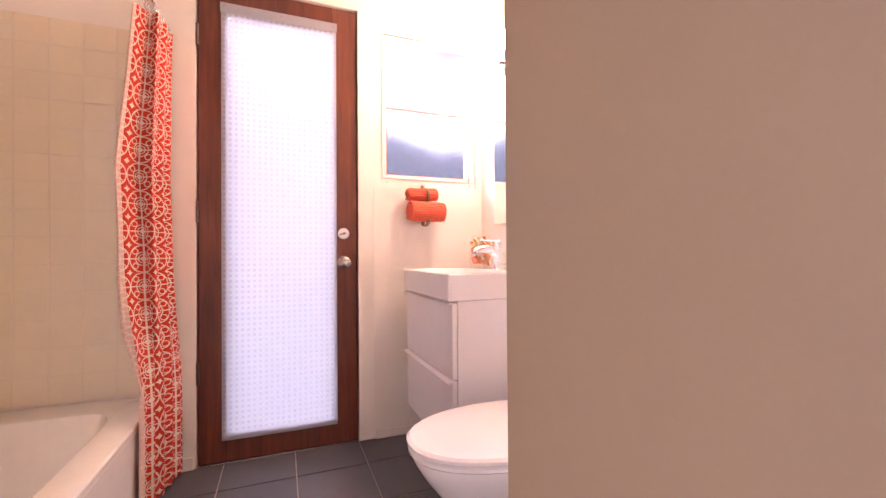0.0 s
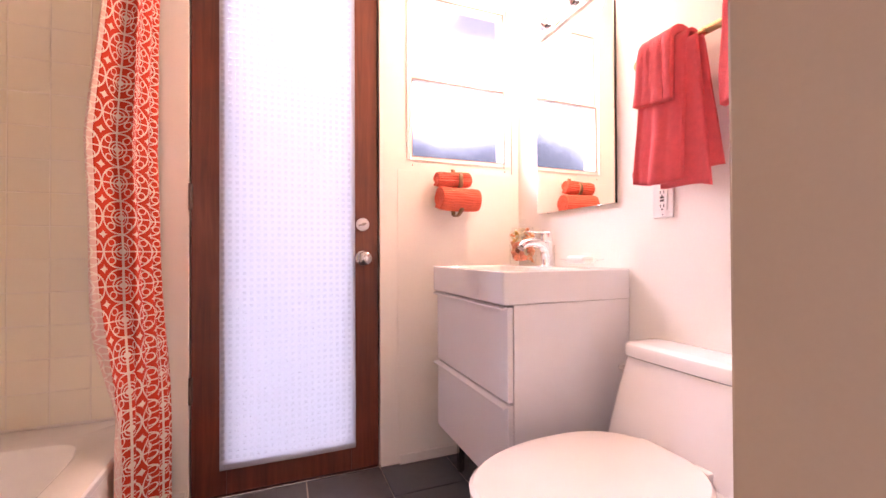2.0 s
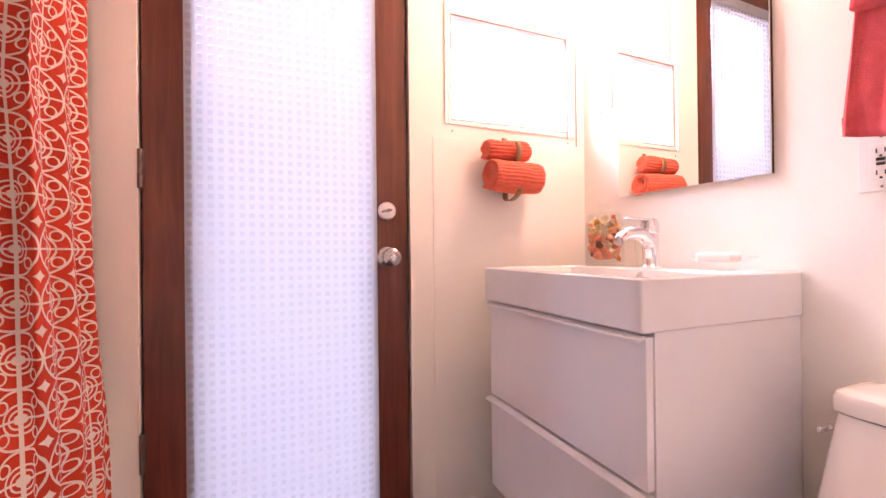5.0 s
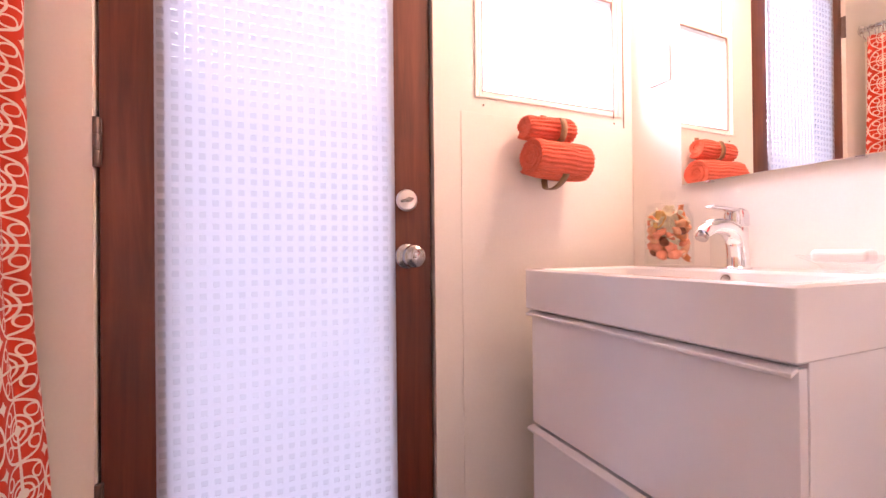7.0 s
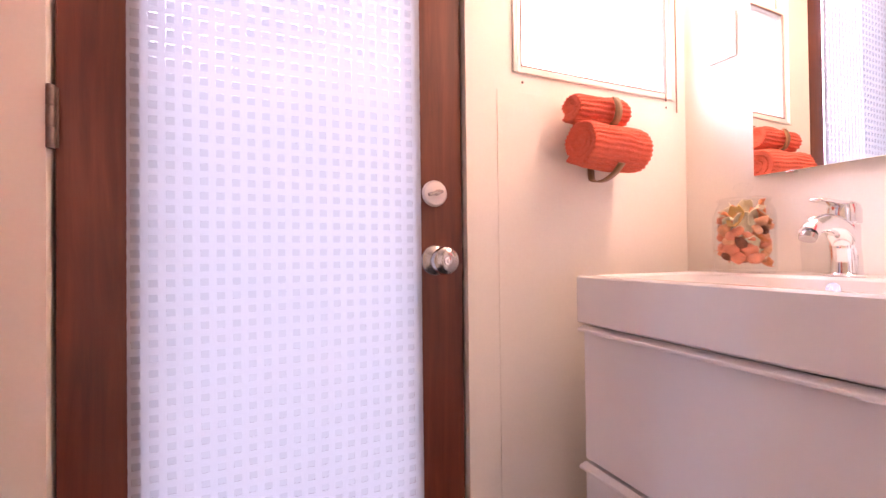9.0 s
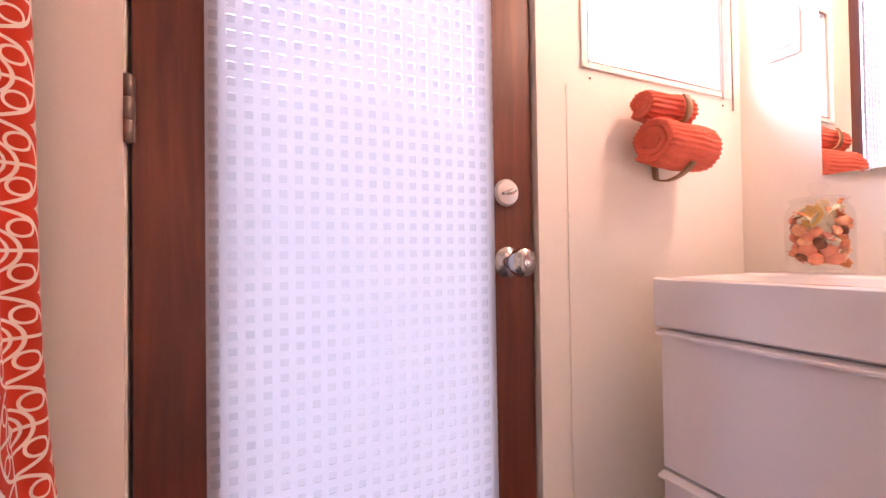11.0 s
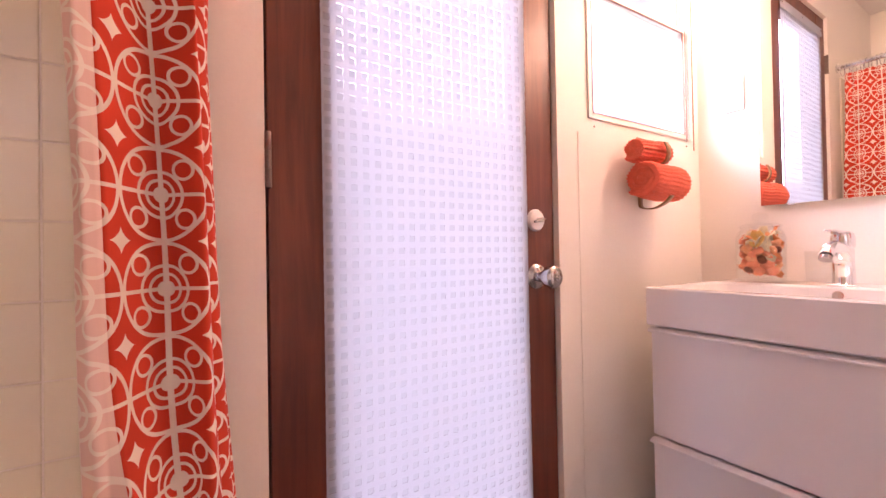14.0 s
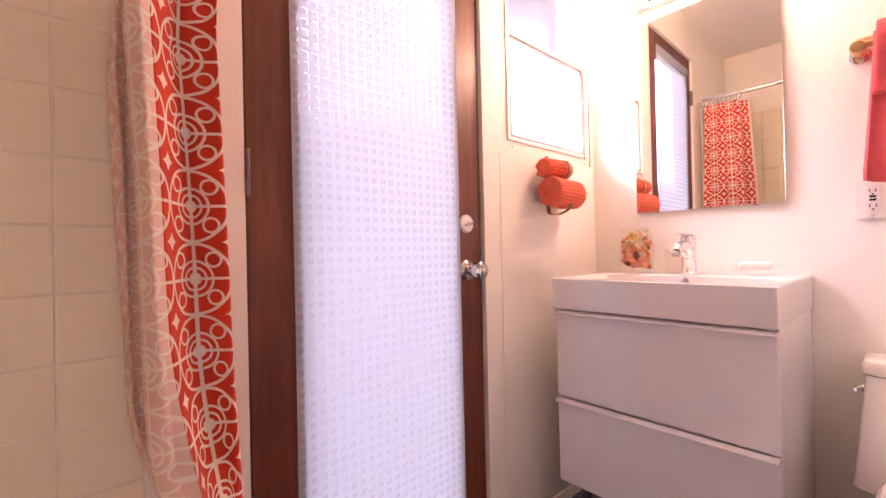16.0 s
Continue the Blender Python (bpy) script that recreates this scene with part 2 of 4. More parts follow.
# ---- mesh helpers ----
def part(name, bm, material, parent=None, label="", smooth=False):
    """Links a bmesh as one mesh object, under a thing or a part where one is given."""
    me = bpy.data.meshes.new(name)
    if smooth:
        for f in bm.faces:
            f.smooth = True
        for e in bm.edges:
            if len(e.link_faces) == 2 and e.calc_face_angle(0.0) > 0.62:
                e.smooth = False
    bm.to_mesh(me)
    bm.free()
    me.materials.append(material)
    ob = new(name, me)
    if parent is not None:
        ob.parent = parent
    if label:
        ob["label"] = label
    return ob


def thing(name, x, y, z, label, category, group="", kind="", turn=0):
    ob = new(name)
    ob.empty_display_size = 0.05
    ob.matrix_world = pose(x, y, z, 0, 0, turn)
    return tagged(ob, label, category, group, kind)


def box(lo, hi, bevel=0.0, segments=2, bm=None):
    """A box between two corners, its edges rounded."""
    b = bmesh.new()
    bmesh.ops.create_cube(b, size=1)
    for v in b.verts:
        v.co = Vector([(lo[k] + hi[k]) / 2 + v.co[k] * (hi[k] - lo[k]) for k in range(3)])
    if bevel:
        bmesh.ops.bevel(b, geom=b.edges[:], offset=bevel, segments=segments, profile=0.5, affect="EDGES")
    return merged(bm, b)


def merged(bm, b):
    if bm is None:
        return b
    me = bpy.data.meshes.new("joining")
    b.to_mesh(me)
    b.free()
    bm.from_mesh(me)
    bpy.data.meshes.remove(me)
    return bm


def lathe(profile, seg=32, bm=None, m=None):
    """A turned body: (radius, height) pairs from the bottom to the top."""
    b = bmesh.new()
    rings = []
    for r, z in profile:
        if r < 1e-5:
            rings.append([b.verts.new((0, 0, z))])
        else:
            rings.append([b.verts.new((r * math.cos(2 * math.pi * k / seg), r * math.sin(2 * math.pi * k / seg), z)) for k in range(seg)])
    for p, q in zip(rings, rings[1:]):
        for k in range(seg):
            j = (k + 1) % seg
            loop = [p[k % len(p)], p[j % len(p)], q[j % len(q)], q[k % len(q)]]
            loop = [v for i, v in enumerate(loop) if v not in loop[:i]]
            if len(loop) > 2:
                b.faces.new(loop)
    bmesh.ops.recalc_face_normals(b, faces=b.faces[:])
    if m is not None:
        b.transform(m)
    return merged(bm, b)


def tube(points, radius, seg=12, bm=None, closed=False):
    """A round bar along a line of points; radius may be one number or one for each point."""
    pts = [Vector(p) for p in points]
    radii = radius if isinstance(radius, (list, tuple)) else [radius] * len(pts)
    b = bmesh.new()
    rings = []
    side = None
    for k, p in enumerate(pts):
        a, c = pts[max(k - 1, 0)], pts[min(k + 1, len(pts) - 1)]
        if closed:
            a, c = pts[k - 1], pts[(k + 1) % len(pts)]
        d = (c - a).normalized()
        if side is None:
            side = d.orthogonal().normalized()
        side = (side - d * side.dot(d)).normalized()
        up = d.cross(side)
        rings.append([b.verts.new(p + radii[k] * (math.cos(2 * math.pi * i / seg) * side + math.sin(2 * math.pi * i / seg) * up)) for i in range(seg)])
    pairs = list(zip(rings, rings[1:]))
    if closed:
        pairs.append((rings[-1], rings[0]))
    for p, q in pairs:
        for i in range(seg):
            b.faces.new((p[i], p[(i + 1) % seg], q[(i + 1) % seg], q[i]))
    if not closed:
        b.faces.new(rings[0][::-1])
        b.faces.new(rings[-1])
    bmesh.ops.recalc_face_normals(b, faces=b.faces[:])
    return merged(bm, b)


def sheet(nu, nv, place, thick=0.0, uv=None, bm=None):
    """A cloth or shell from place(i, j) over a grid, given thickness; uv(i, j) in metres."""
    b = bmesh.new()
    grid = [[b.verts.new(place(i, j)) for j in range(nv + 1)] for i in range(nu + 1)]
    layer = b.loops.layers.uv.new("uv") if uv else None
    for i in range(nu):
        for j in range(nv):
            f = b.faces.new((grid[i][j], grid[i + 1][j], grid[i + 1][j + 1], grid[i][j + 1]))
            f.smooth = True
            if uv:
                for loop, (p, q) in zip(f.loops, ((i, j), (i + 1, j), (i + 1, j + 1), (i, j + 1))):
                    loop[layer].uv = uv(p, q)
    if thick:
        b.normal_update()
        back = [[b.verts.new(v.co - v.normal * thick) for v in row] for row in grid]
        for i in range(nu):
            for j in range(nv):
                f = b.faces.new((back[i][j], back[i][j + 1], back[i + 1][j + 1], back[i + 1][j]))
                f.smooth = True
                if uv:
                    for loop, (p, q) in zip(f.loops, ((i, j), (i, j + 1), (i + 1, j + 1), (i + 1, j))):
                        loop[layer].uv = uv(p, q)
        rim = [(i, 0) for i in range(nu)] + [(nu, j) for j in range(nv)] + [(i, nv) for i in range(nu, 0, -1)] + [(0, j) for j in range(nv, 0, -1)]
        for (i, j), (k, m) in zip(rim, rim[1:] + rim[:1]):
            f = b.faces.new((grid[k][m], grid[i][j], back[i][j], back[k][m]))
            if uv:
                for loop, (p, q) in zip(f.loops, ((k, m), (i, j), (i, j), (k, m))):
                    loop[layer].uv = uv(p, q)
    return merged(bm, b)


def spline(points, steps):
    """Points along a smooth curve through the given ones (Catmull-Rom)."""
    p = [Vector(points[0])] + [Vector(q) for q in points] + [Vector(points[-1])]
    out = []
    for k in range(1, len(p) - 2):
        for s in range(steps):
            t = s / steps
            out.append(0.5 * (2 * p[k] + (p[k + 1] - p[k - 1]) * t + (2 * p[k - 1] - 5 * p[k] + 4 * p[k + 1] - p[k + 2]) * t * t
                              + (3 * p[k] - p[k - 1] - 3 * p[k + 1] + p[k + 2]) * t ** 3))
    return out + [p[-2]]


# ---- the room ----
WEST, EAST, CEILING = -0.80, 1.40, 2.40
DOOR_L, DOOR_R, DOOR_T = 0.010, 0.706, 2.147
WIN_L, WIN_R, WIN_B, WIN_T = 0.838, 1.344, 1.322, 2.090


def structure(name, bm, material, label, category="wall"):
    return tagged(part(name, bm, material), label, category, kind="structure")


# door wall with the openings for door and window
bm = bmesh.new()
for x0, x1, z0, z1 in ((WEST - 0.1, DOOR_L - 0.006, 0, CEILING), (DOOR_L - 0.006, DOOR_R + 0.006, DOOR_T + 0.006, CEILING),
                       (DOOR_R + 0.006, WIN_L, 0, CEILING), (WIN_L, WIN_R, 0, WIN_B), (WIN_L, WIN_R, WIN_T, CEILING), (WIN_R, EAST + 0.1, 0, CEILING)):
    box((x0, 0, z0), (x1, 0.12, z1), bm=bm)
wall_north = structure("wall_north", bm, PLASTER, "cream white painted wall around a glazed door")
wall_east = structure("wall_east", box((EAST, -1.476, 0), (EAST + 0.1, 0, CEILING)), PLASTER, "pinkish white painted wall with towels and mirror")
# the gap over y -2.72 to -1.70 is an added, unseen opening that admits skylight
bm = bmesh.new()
for y0, y1, z0, z1 in ((-3.3, -2.72, 0, CEILING), (-2.72, -1.70, 2.10, CEILING), (-1.70, 0, 0, CEILING)):
    box((WEST - 0.1, y0, z0), (WEST, y1, z1), bm=bm)
wall_west = structure("wall_west", bm, PLASTER, "cream wall behind the bathtub, with an added unseen opening for light")
wall_hall = structure("wall_hall", box((0.692, -3.2, 0), (0.805, -1.487, CEILING), 0.004), HALLSHADE, "tan wall beside the entry, the hall's shade put into its colour")
wall_return = structure("wall_return", box((0.805, -1.576, 0), (EAST + 0.1, -1.478, CEILING)), PLASTER, "plain wall behind the toilet corner")
wall_south = structure("wall_south", box((WEST, -3.3, 0), (0.805, -3.2, CEILING)), PLASTER, "plain wall closing the hall")
# wall end at the tub's foot; its unseen extra length keeps light off the tiles
wall_tub_end = structure("wall_tub_end", box((-0.62, -1.64, 0), (-0.05, -1.56, CEILING), 0.003), PLASTER, "wing wall at the foot of the bathtub, lengthened out of view to block light")
structure("ceiling", box((WEST - 0.1, -3.3, CEILING), (EAST + 0.1, 0.12, CEILING + 0.08)), CEIL, "plain white painted ceiling", "ceiling")
floor = structure("floor", box((WEST - 0.1, -3.3, -0.06), (EAST + 0.1, 0.12, -0.006)), GROUT, "dark slate tiled floor with pale grout", "floor")

# flush panel below the window, baseboards, threshold
structure("trim_panel", box((0.789, -0.0018, 0.045), (EAST - 0.002, -0.0004, 1.274), 0.0006), PLASTER, "thin cream painted panel under the window", "panel")
structure("baseboard", box((0.792, -0.016, 0.0), (EAST - 0.003, -0.0065, 0.043), 0.003), TRIM, "low white painted baseboard", "baseboard")
structure("baseboard_left", box((-0.10, -0.012, 0.0), (-0.004, -0.0005, 0.055), 0.003), TRIM, "short white painted baseboard by the door", "baseboard")
structure("threshold", box((DOOR_L, 0.0, -0.006), (DOOR_R, 0.12, 0.004), 0.002), STEEL, "worn metal door threshold", "threshold")

# outside
# assumed eave that tints the upper pane; its blue-grey is underside shade as colour
EAVE = worn("eave_paint_shade", (0.46, 0.50, 0.56), 0.7, grain=60, stain=2, vary=0.15, bump=0.2)
structure("roof_eave", box((1.36, 0.13, 2.42), (3.4, 0.95, 2.50), 0.004), EAVE, "assumed roof eave outside the window, blue-grey shade in its paint", "eave")
ground = structure("ground", box((-120, -140, -0.35), (120, 140, -0.3)), PATIO, "grey concrete ground outside the door", "ground")
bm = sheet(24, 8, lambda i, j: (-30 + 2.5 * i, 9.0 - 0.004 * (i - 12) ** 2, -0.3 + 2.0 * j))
structure("backdrop", bm, BACKDROP, "bright glowing hazy sky over far trees, one side dimmed", "backdrop")

# ---- door ----
def build_door():
    door = thing("door_1", DOOR_L, 0.010, 0.006, "closed brown stained wooden door with a tall glass pane", "door", kind="structure")
    w, h = DOOR_R - DOOR_L, DOOR_T - 0.006
    part("stile", box((0, 0.002, 0), (0.115, 0.042, h), 0.003), DOORWOOD, door)
    part("stile", box((w - 0.115, 0.002, 0), (w, 0.042, h), 0.003), DOORWOOD, door)
    part("rail", box((0.1155, 0.0025, h - 0.115), (w - 0.1155, 0.0415, h), 0.002), DOORWOOD, door)
    part("rail", box((0.1155, 0.0025, 0), (w - 0.1155, 0.0415, 0.125), 0.002), DOORWOOD, door)
    pane = part("pane", box((0.116, 0.020, 0.1255), (w - 0.116, 0.025, h - 0.1155)), PANE, door, "clear glass pane")
    for x0, x1 in ((-0.0058, 0.016), (w - 0.016, w + 0.0058)):
        part("jamb", box((x0, 0.0435, -0.004), (x1, 0.100, h + 0.010), 0.001), DOORWOOD, door)
    part("jamb", box((0.0165, 0.0435, h - 0.016), (w - 0.0165, 0.100, h + 0.010), 0.001), DOORWOOD, door)
    for z in (1.905, 1.119, 0.408):
        hinge = part("hinge", box((-0.0055, -0.004, z - 0.052), (0.006, 0.0015, z + 0.042), 0.001), HINGE, door, "old bronze butt hinge")
        for k in range(3):
            part("knuckle", lathe([(0.0, -0.0161), (0.0054, -0.0161), (0.0060, -0.0152), (0.0060, 0.0152), (0.0054, 0.0161), (0.0, 0.0161)], 14,
                                  m=Matrix.Translation((-0.001, -0.008, z - 0.038 + 0.0325 * k))), HINGE, hinge, smooth=True)
    turn = pose(0, 0, 0, 90, 0, 0)
    # dead bolt with its thumb turn
    bolt = part("deadbolt", lathe([(0.0, 0.0), (0.028, 0.0), (0.028, 0.004), (0.024, 0.009), (0.010, 0.011), (0.0, 0.0112)], 40,
                                  m=pose(0.640 - DOOR_L, 0.002, 1.025) @ turn), SATIN, door, "round satin metal deadbolt plate", smooth=True)
    part("thumb_turn", thumb_turn(0.640 - DOOR_L, 1.025), STEEL, bolt, smooth=True)
    knob = part("knob", lathe([(0.0, 0.0), (0.031, 0.0), (0.032, 0.004), (0.027, 0.010), (0.014, 0.014), (0.0125, 0.030), (0.016, 0.036), (0.026, 0.044),
                               (0.0285, 0.054), (0.0265, 0.064), (0.020, 0.070), (0.010, 0.0715), (0.0, 0.0715)], 44,
                              m=pose(0.640 - DOOR_L, 0.002, 0.883) @ turn), STEEL, door, "brushed metal round door knob", smooth=True)
    part("lock_button", lathe([(0.0, 0.069), (0.008, 0.069), (0.008, 0.074), (0.0045, 0.0745), (0.0045, 0.080), (0.0, 0.081)], 20,
                              m=pose(0.640 - DOOR_L, 0.002, 0.883) @ turn), CHROME, knob, smooth=True)
    part("latch_plate", box((w - 0.0015, 0.004, 0.84), (w + 0.002, 0.030, 0.91), 0.0005), HINGE, door)
    return door


def thumb_turn(x, z):
    b = box((-0.022, -0.007, -0.0035), (0.012, 0.004, 0.0035), 0.003)
    b.transform(pose(x, -0.018, z, 0, -14, 0))
    return lathe([(0, 0), (0.006, 0), (0.006, 0.018), (0, 0.018)], 16, bm=b, m=pose(x, -0.006, z, 90, 0, 0))


build_door()


# woven shade fixed over the door's glass: open squares in a white weave
def build_blind():
    x0, x1, z0, z1 = 0.103, 0.607, 0.100, 2.062
    blind = thing("door_blind", x0, 0.0065, z0, "white woven fabric shade with small open squares", "blind")
    w, h = x1 - x0, z1 - z0
    pitch, cols = 0.0246, 20
    hem = 0.034
    rows = int((h - hem - 0.03) / pitch)
    b = bmesh.new()

    def ripple(x, z):
        return (x, -0.003 - 0.0035 * noise.noise((x * 3.0, z * 2.2, 1.7)) - 0.0012 * math.sin(z * 255.4 + 1.5 * noise.noise((x * 2, z * 2, 0))), z)

    g = bmesh.new()
    hole = 0.0128
    xs, zs = [0.0], [0.0, hem]
    for c in range(cols):
        m = 0.0115 + c * pitch
        xs += [m - hole / 2, m + hole / 2]
    xs.append(w)
    for r in range(rows):
        m = hem + 0.012 + r * pitch
        zs += [m - hole / 2, m + hole / 2]
    zs.append(h)
    grid = [[b.verts.new(ripple(x, z)) for z in zs] for x in xs]
    for i in range(len(xs) - 1):
        for j in range(len(zs) - 1):
            if i % 2 == 1 and j >= 2 and j % 2 == 0 and j < len(zs) - 2:
                g.faces.new([g.verts.new(Vector(v.co) + Vector((0, 0.0006, 0))) for v in (grid[i][j], grid[i + 1][j], grid[i + 1][j + 1], grid[i][j + 1])])
                continue
            b.faces.new((grid[i][j], grid[i + 1][j], grid[i + 1][j + 1], grid[i][j + 1])).smooth = True
    part("fabric", b, BLIND, blind)
    tagged(part("gauze", g, GAUZE, blind, "sheer gauze in the open squares"), kind="stuff")
    part("top_hem", box((-0.003, -0.0098, h - 0.040), (w + 0.003, -0.0086, h + 0.003), 0.0004), BLIND, blind)
    for x in (0.012, w * 0.5, w - 0.012):
        part("tack", lathe([(0.0035, 0), (0.003, 0.0012), (0, 0.002)], 12, m=pose(x, -0.0099, h - 0.012, 90, 0, 0)), STEEL, blind, "small metal tack", smooth=True)


def gauze_material():
    n = Nodes("sheer_gauze")
    t2 = n.t.nodes.new("ShaderNodeBsdfTranslucent")
    t2.inputs["Color"].default_value = (0.76, 0.82, 0.93, 1)
    t3 = n.t.nodes.new("ShaderNodeBsdfDiffuse")
    t3.inputs["Color"].default_value = (0.335, 0.365, 0.425, 1)
    cloth = n.t.nodes.new("ShaderNodeMixShader")
    cloth.inputs[0].default_value = 0.83
    n.t.links.new(t2.outputs[0], cloth.inputs[1])
    n.t.links.new(t3.outputs[0], cloth.inputs[2])
    n.t.links.new(cloth.outputs[0], n.t.nodes["Material Output"].inputs["Surface"])
    return n.m


GAUZE = gauze_material()
build_blind()


# ---- window ----
def build_window():
    win = thing("window_1", WIN_L, 0.0, WIN_B, "white painted window with two hazy panes", "window", kind="structure")
    w, h = WIN_R - WIN_L, WIN_T - WIN_B
    mid = 1.690 - WIN_B

    def ring(name, x0, x1, z0, z1, y0, y1, s, t):
        f = part(name, box((x0, y0, z0), (x0 + s, y1, z1), 0.0015), TRIM, win)
        part("bar", box((x1 - s, y0, z0), (x1, y1, z1), 0.0015), TRIM, f)
        part("bar", box((x0 + s + 0.0003, y0, z0), (x1 - s - 0.0003, y1, z0 + t), 0.0015), TRIM, f)
        part("bar", box((x0 + s + 0.0003, y0, z1 - t), (x1 - s - 0.0003, y1, z1), 0.0015), TRIM, f)

    ring("casing", -0.006, w + 0.008, -0.004, h + 0.006, -0.005, -0.0006, 0.010, 0.007)
    ring("lower_sash", 0.008, w - 0.008, 0.004, mid + 0.006, 0.002, 0.022, 0.011, 0.011)
    ring("upper_sash", 0.002, w - 0.002, mid - 0.006, h - 0.001, 0.024, 0.046, 0.009, 0.013)
    for x0, x1, z0, z1, y in ((0.018, w - 0.018, 0.014, mid - 0.003, 0.010), (0.010, w - 0.010, mid + 0.006, h - 0.013, 0.033)):
        p = part("pane", box((x0, y, z0), (x1, y + 0.003, z1)), FROST, win, "hazy bluish window pane")
        p.visible_shadow = False
    for x0, x1, z0, z1, y in ((0.019, w - 0.019, 0.015, mid - 0.005, 0.0015), (0.011, w - 0.011, mid + 0.007, h - 0.014, 0.0235)):
        part("putty", box((x0, y, z0), (x0 + 0.003, y + 0.006, z1)), PUTTY_AND_GAP, win, "thin brownish putty line round the glass")
        part("putty", box((x1 - 0.003, y, z0), (x1, y + 0.006, z1)), PUTTY_AND_GAP, win)
        part("putty", box((x0 + 0.0035, y, z0), (x1 - 0.0035, y + 0.006, z0 + 0.003)), PUTTY_AND_GAP, win)
        part("putty", box((x0 + 0.0035, y, z1 - 0.003), (x1 - 0.0035, y + 0.006, z1)), PUTTY_AND_GAP, win)
    # dark strips laid on the wall as the shade of the reveal gap
    for x, z in ((w - 0.029, -0.010), (w + 0.012, -0.036)):
        part("gap_shade_strip", box((x, -0.0085, z), (x + 0.0024, -0.0052, h)), PUTTY_AND_GAP, win, "thin dark strip standing in for the shaded reveal gap")
    for x in (0.02, w - 0.02):
        part("screw", lathe([(0.0032, 0), (0.0026, 0.0012), (0, 0.0018)], 10, m=pose(x, -0.0005, -0.024, 90, 0, 0)), HINGE, win, smooth=True)


build_window()


# ---- bathtub side ----
def build_tub():
    tub = thing("bathtub", WEST, -1.55, 0, "built-in cream enamel bathtub with a low rim", "bathtub")
    front, length, rim = 0.685, 1.545, 0.345
    part("apron", box((front - 0.012, 0.0, 0.0), (front, length, rim - 0.022), 0.002), ENAMEL, tub, "plain cream tub apron")
    # rim and basin: rings that step in and down
    b = bmesh.new()
    rings = []
    n = 48

    def outline(inx, iny, r, z):
        x0, x1, y0, y1 = inx, front - inx * 0.9, iny, length - iny
        pts = []
        for k in range(n):
            a = 2 * math.pi * (k + 0.5) / n
            c, s = math.cos(a), math.sin(a)
            e = 2.0 / r
            pts.append(b.verts.new(((x0 + x1) / 2 + (x1 - x0) / 2 * math.copysign(abs(c) ** e, c), (y0 + y1) / 2 + (y1 - y0) / 2 * math.copysign(abs(s) ** e, s), z)))
        return pts

    for inx, iny, r, z in ((0.0, 0.0, 60, rim - 0.022), (0.0, 0.0, 60, rim - 0.006), (0.005, 0.005, 40, rim), (0.108, 0.125, 9, rim - 0.001), (0.121, 0.14, 7, rim - 0.010),
                           (0.140, 0.17, 6, 0.20), (0.16, 0.21, 5, 0.085), (0.21, 0.28, 4, 0.065), (0.30, 0.6, 3, 0.062)):
        rings.append(outline(inx, iny, r, z))
    for p, q in zip(rings, rings[1:]):
        for k in range(n):
            b.faces.new((p[k], p[(k + 1) % n], q[(k + 1) % n], q[k]))
    b.faces.new(rings[-1])
    bmesh.ops.recalc_face_normals(b, faces=b.faces[:])
    part("basin", b, ENAMEL, tub, smooth=True)
    part("drain", lathe([(0.0, 0.064), (0.03, 0.064), (0.03, 0.067), (0.0, 0.068)], 24, m=Matrix.Translation((0.33, 0.85, 0))), CHROME, tub, "chrome drain", smooth=True)


build_tub()

# shower rod and curtain
ROD_X, ROD_Z = -0.112, 1.905
rod = thing("curtain_rod", ROD_X, -1.555, ROD_Z, "long chrome shower curtain rod", "rod")
part("rod", tube([(0, 0.004, 0), (0, 1.549, 0)], 0.0125, 18), CHROME, rod, smooth=True)
for y in (0.002, 1.541):
    part("flange", lathe([(0, 0), (0.026, 0), (0.026, 0.004), (0.018, 0.010), (0, 0.010)], 24, m=pose(0, y, 0, -90, 0, 0)), CHROME, rod, smooth=True)

FOLDS = [(-0.204, -0.045), (-0.196, -0.070), (-0.182, -0.050), (-0.165, -0.085), (-0.182, -0.150), (-0.195, -0.262), (-0.184, -0.296), (-0.172, -0.288),
         (-0.151, -0.252), (-0.132, -0.224), (-0.112, -0.232), (-0.091, -0.246), (-0.090, -0.215), (-0.102, -0.170), (-0.090, -0.158), (-0.077, -0.140),
         (-0.086, -0.100), (-0.091, -0.075), (-0.073, -0.058), (-0.080, -0.030)]
PLAN = spline([(x, y, 0) for x, y in FOLDS], 6)
ARC = [0.0]
for p, q in zip(PLAN, PLAN[1:]):
    ARC.append(ARC[-1] + (q - p).length)
EDGE = 42          # where the pale reverse ends
AXIS = ARC[54]     # the wheel column that faces the room


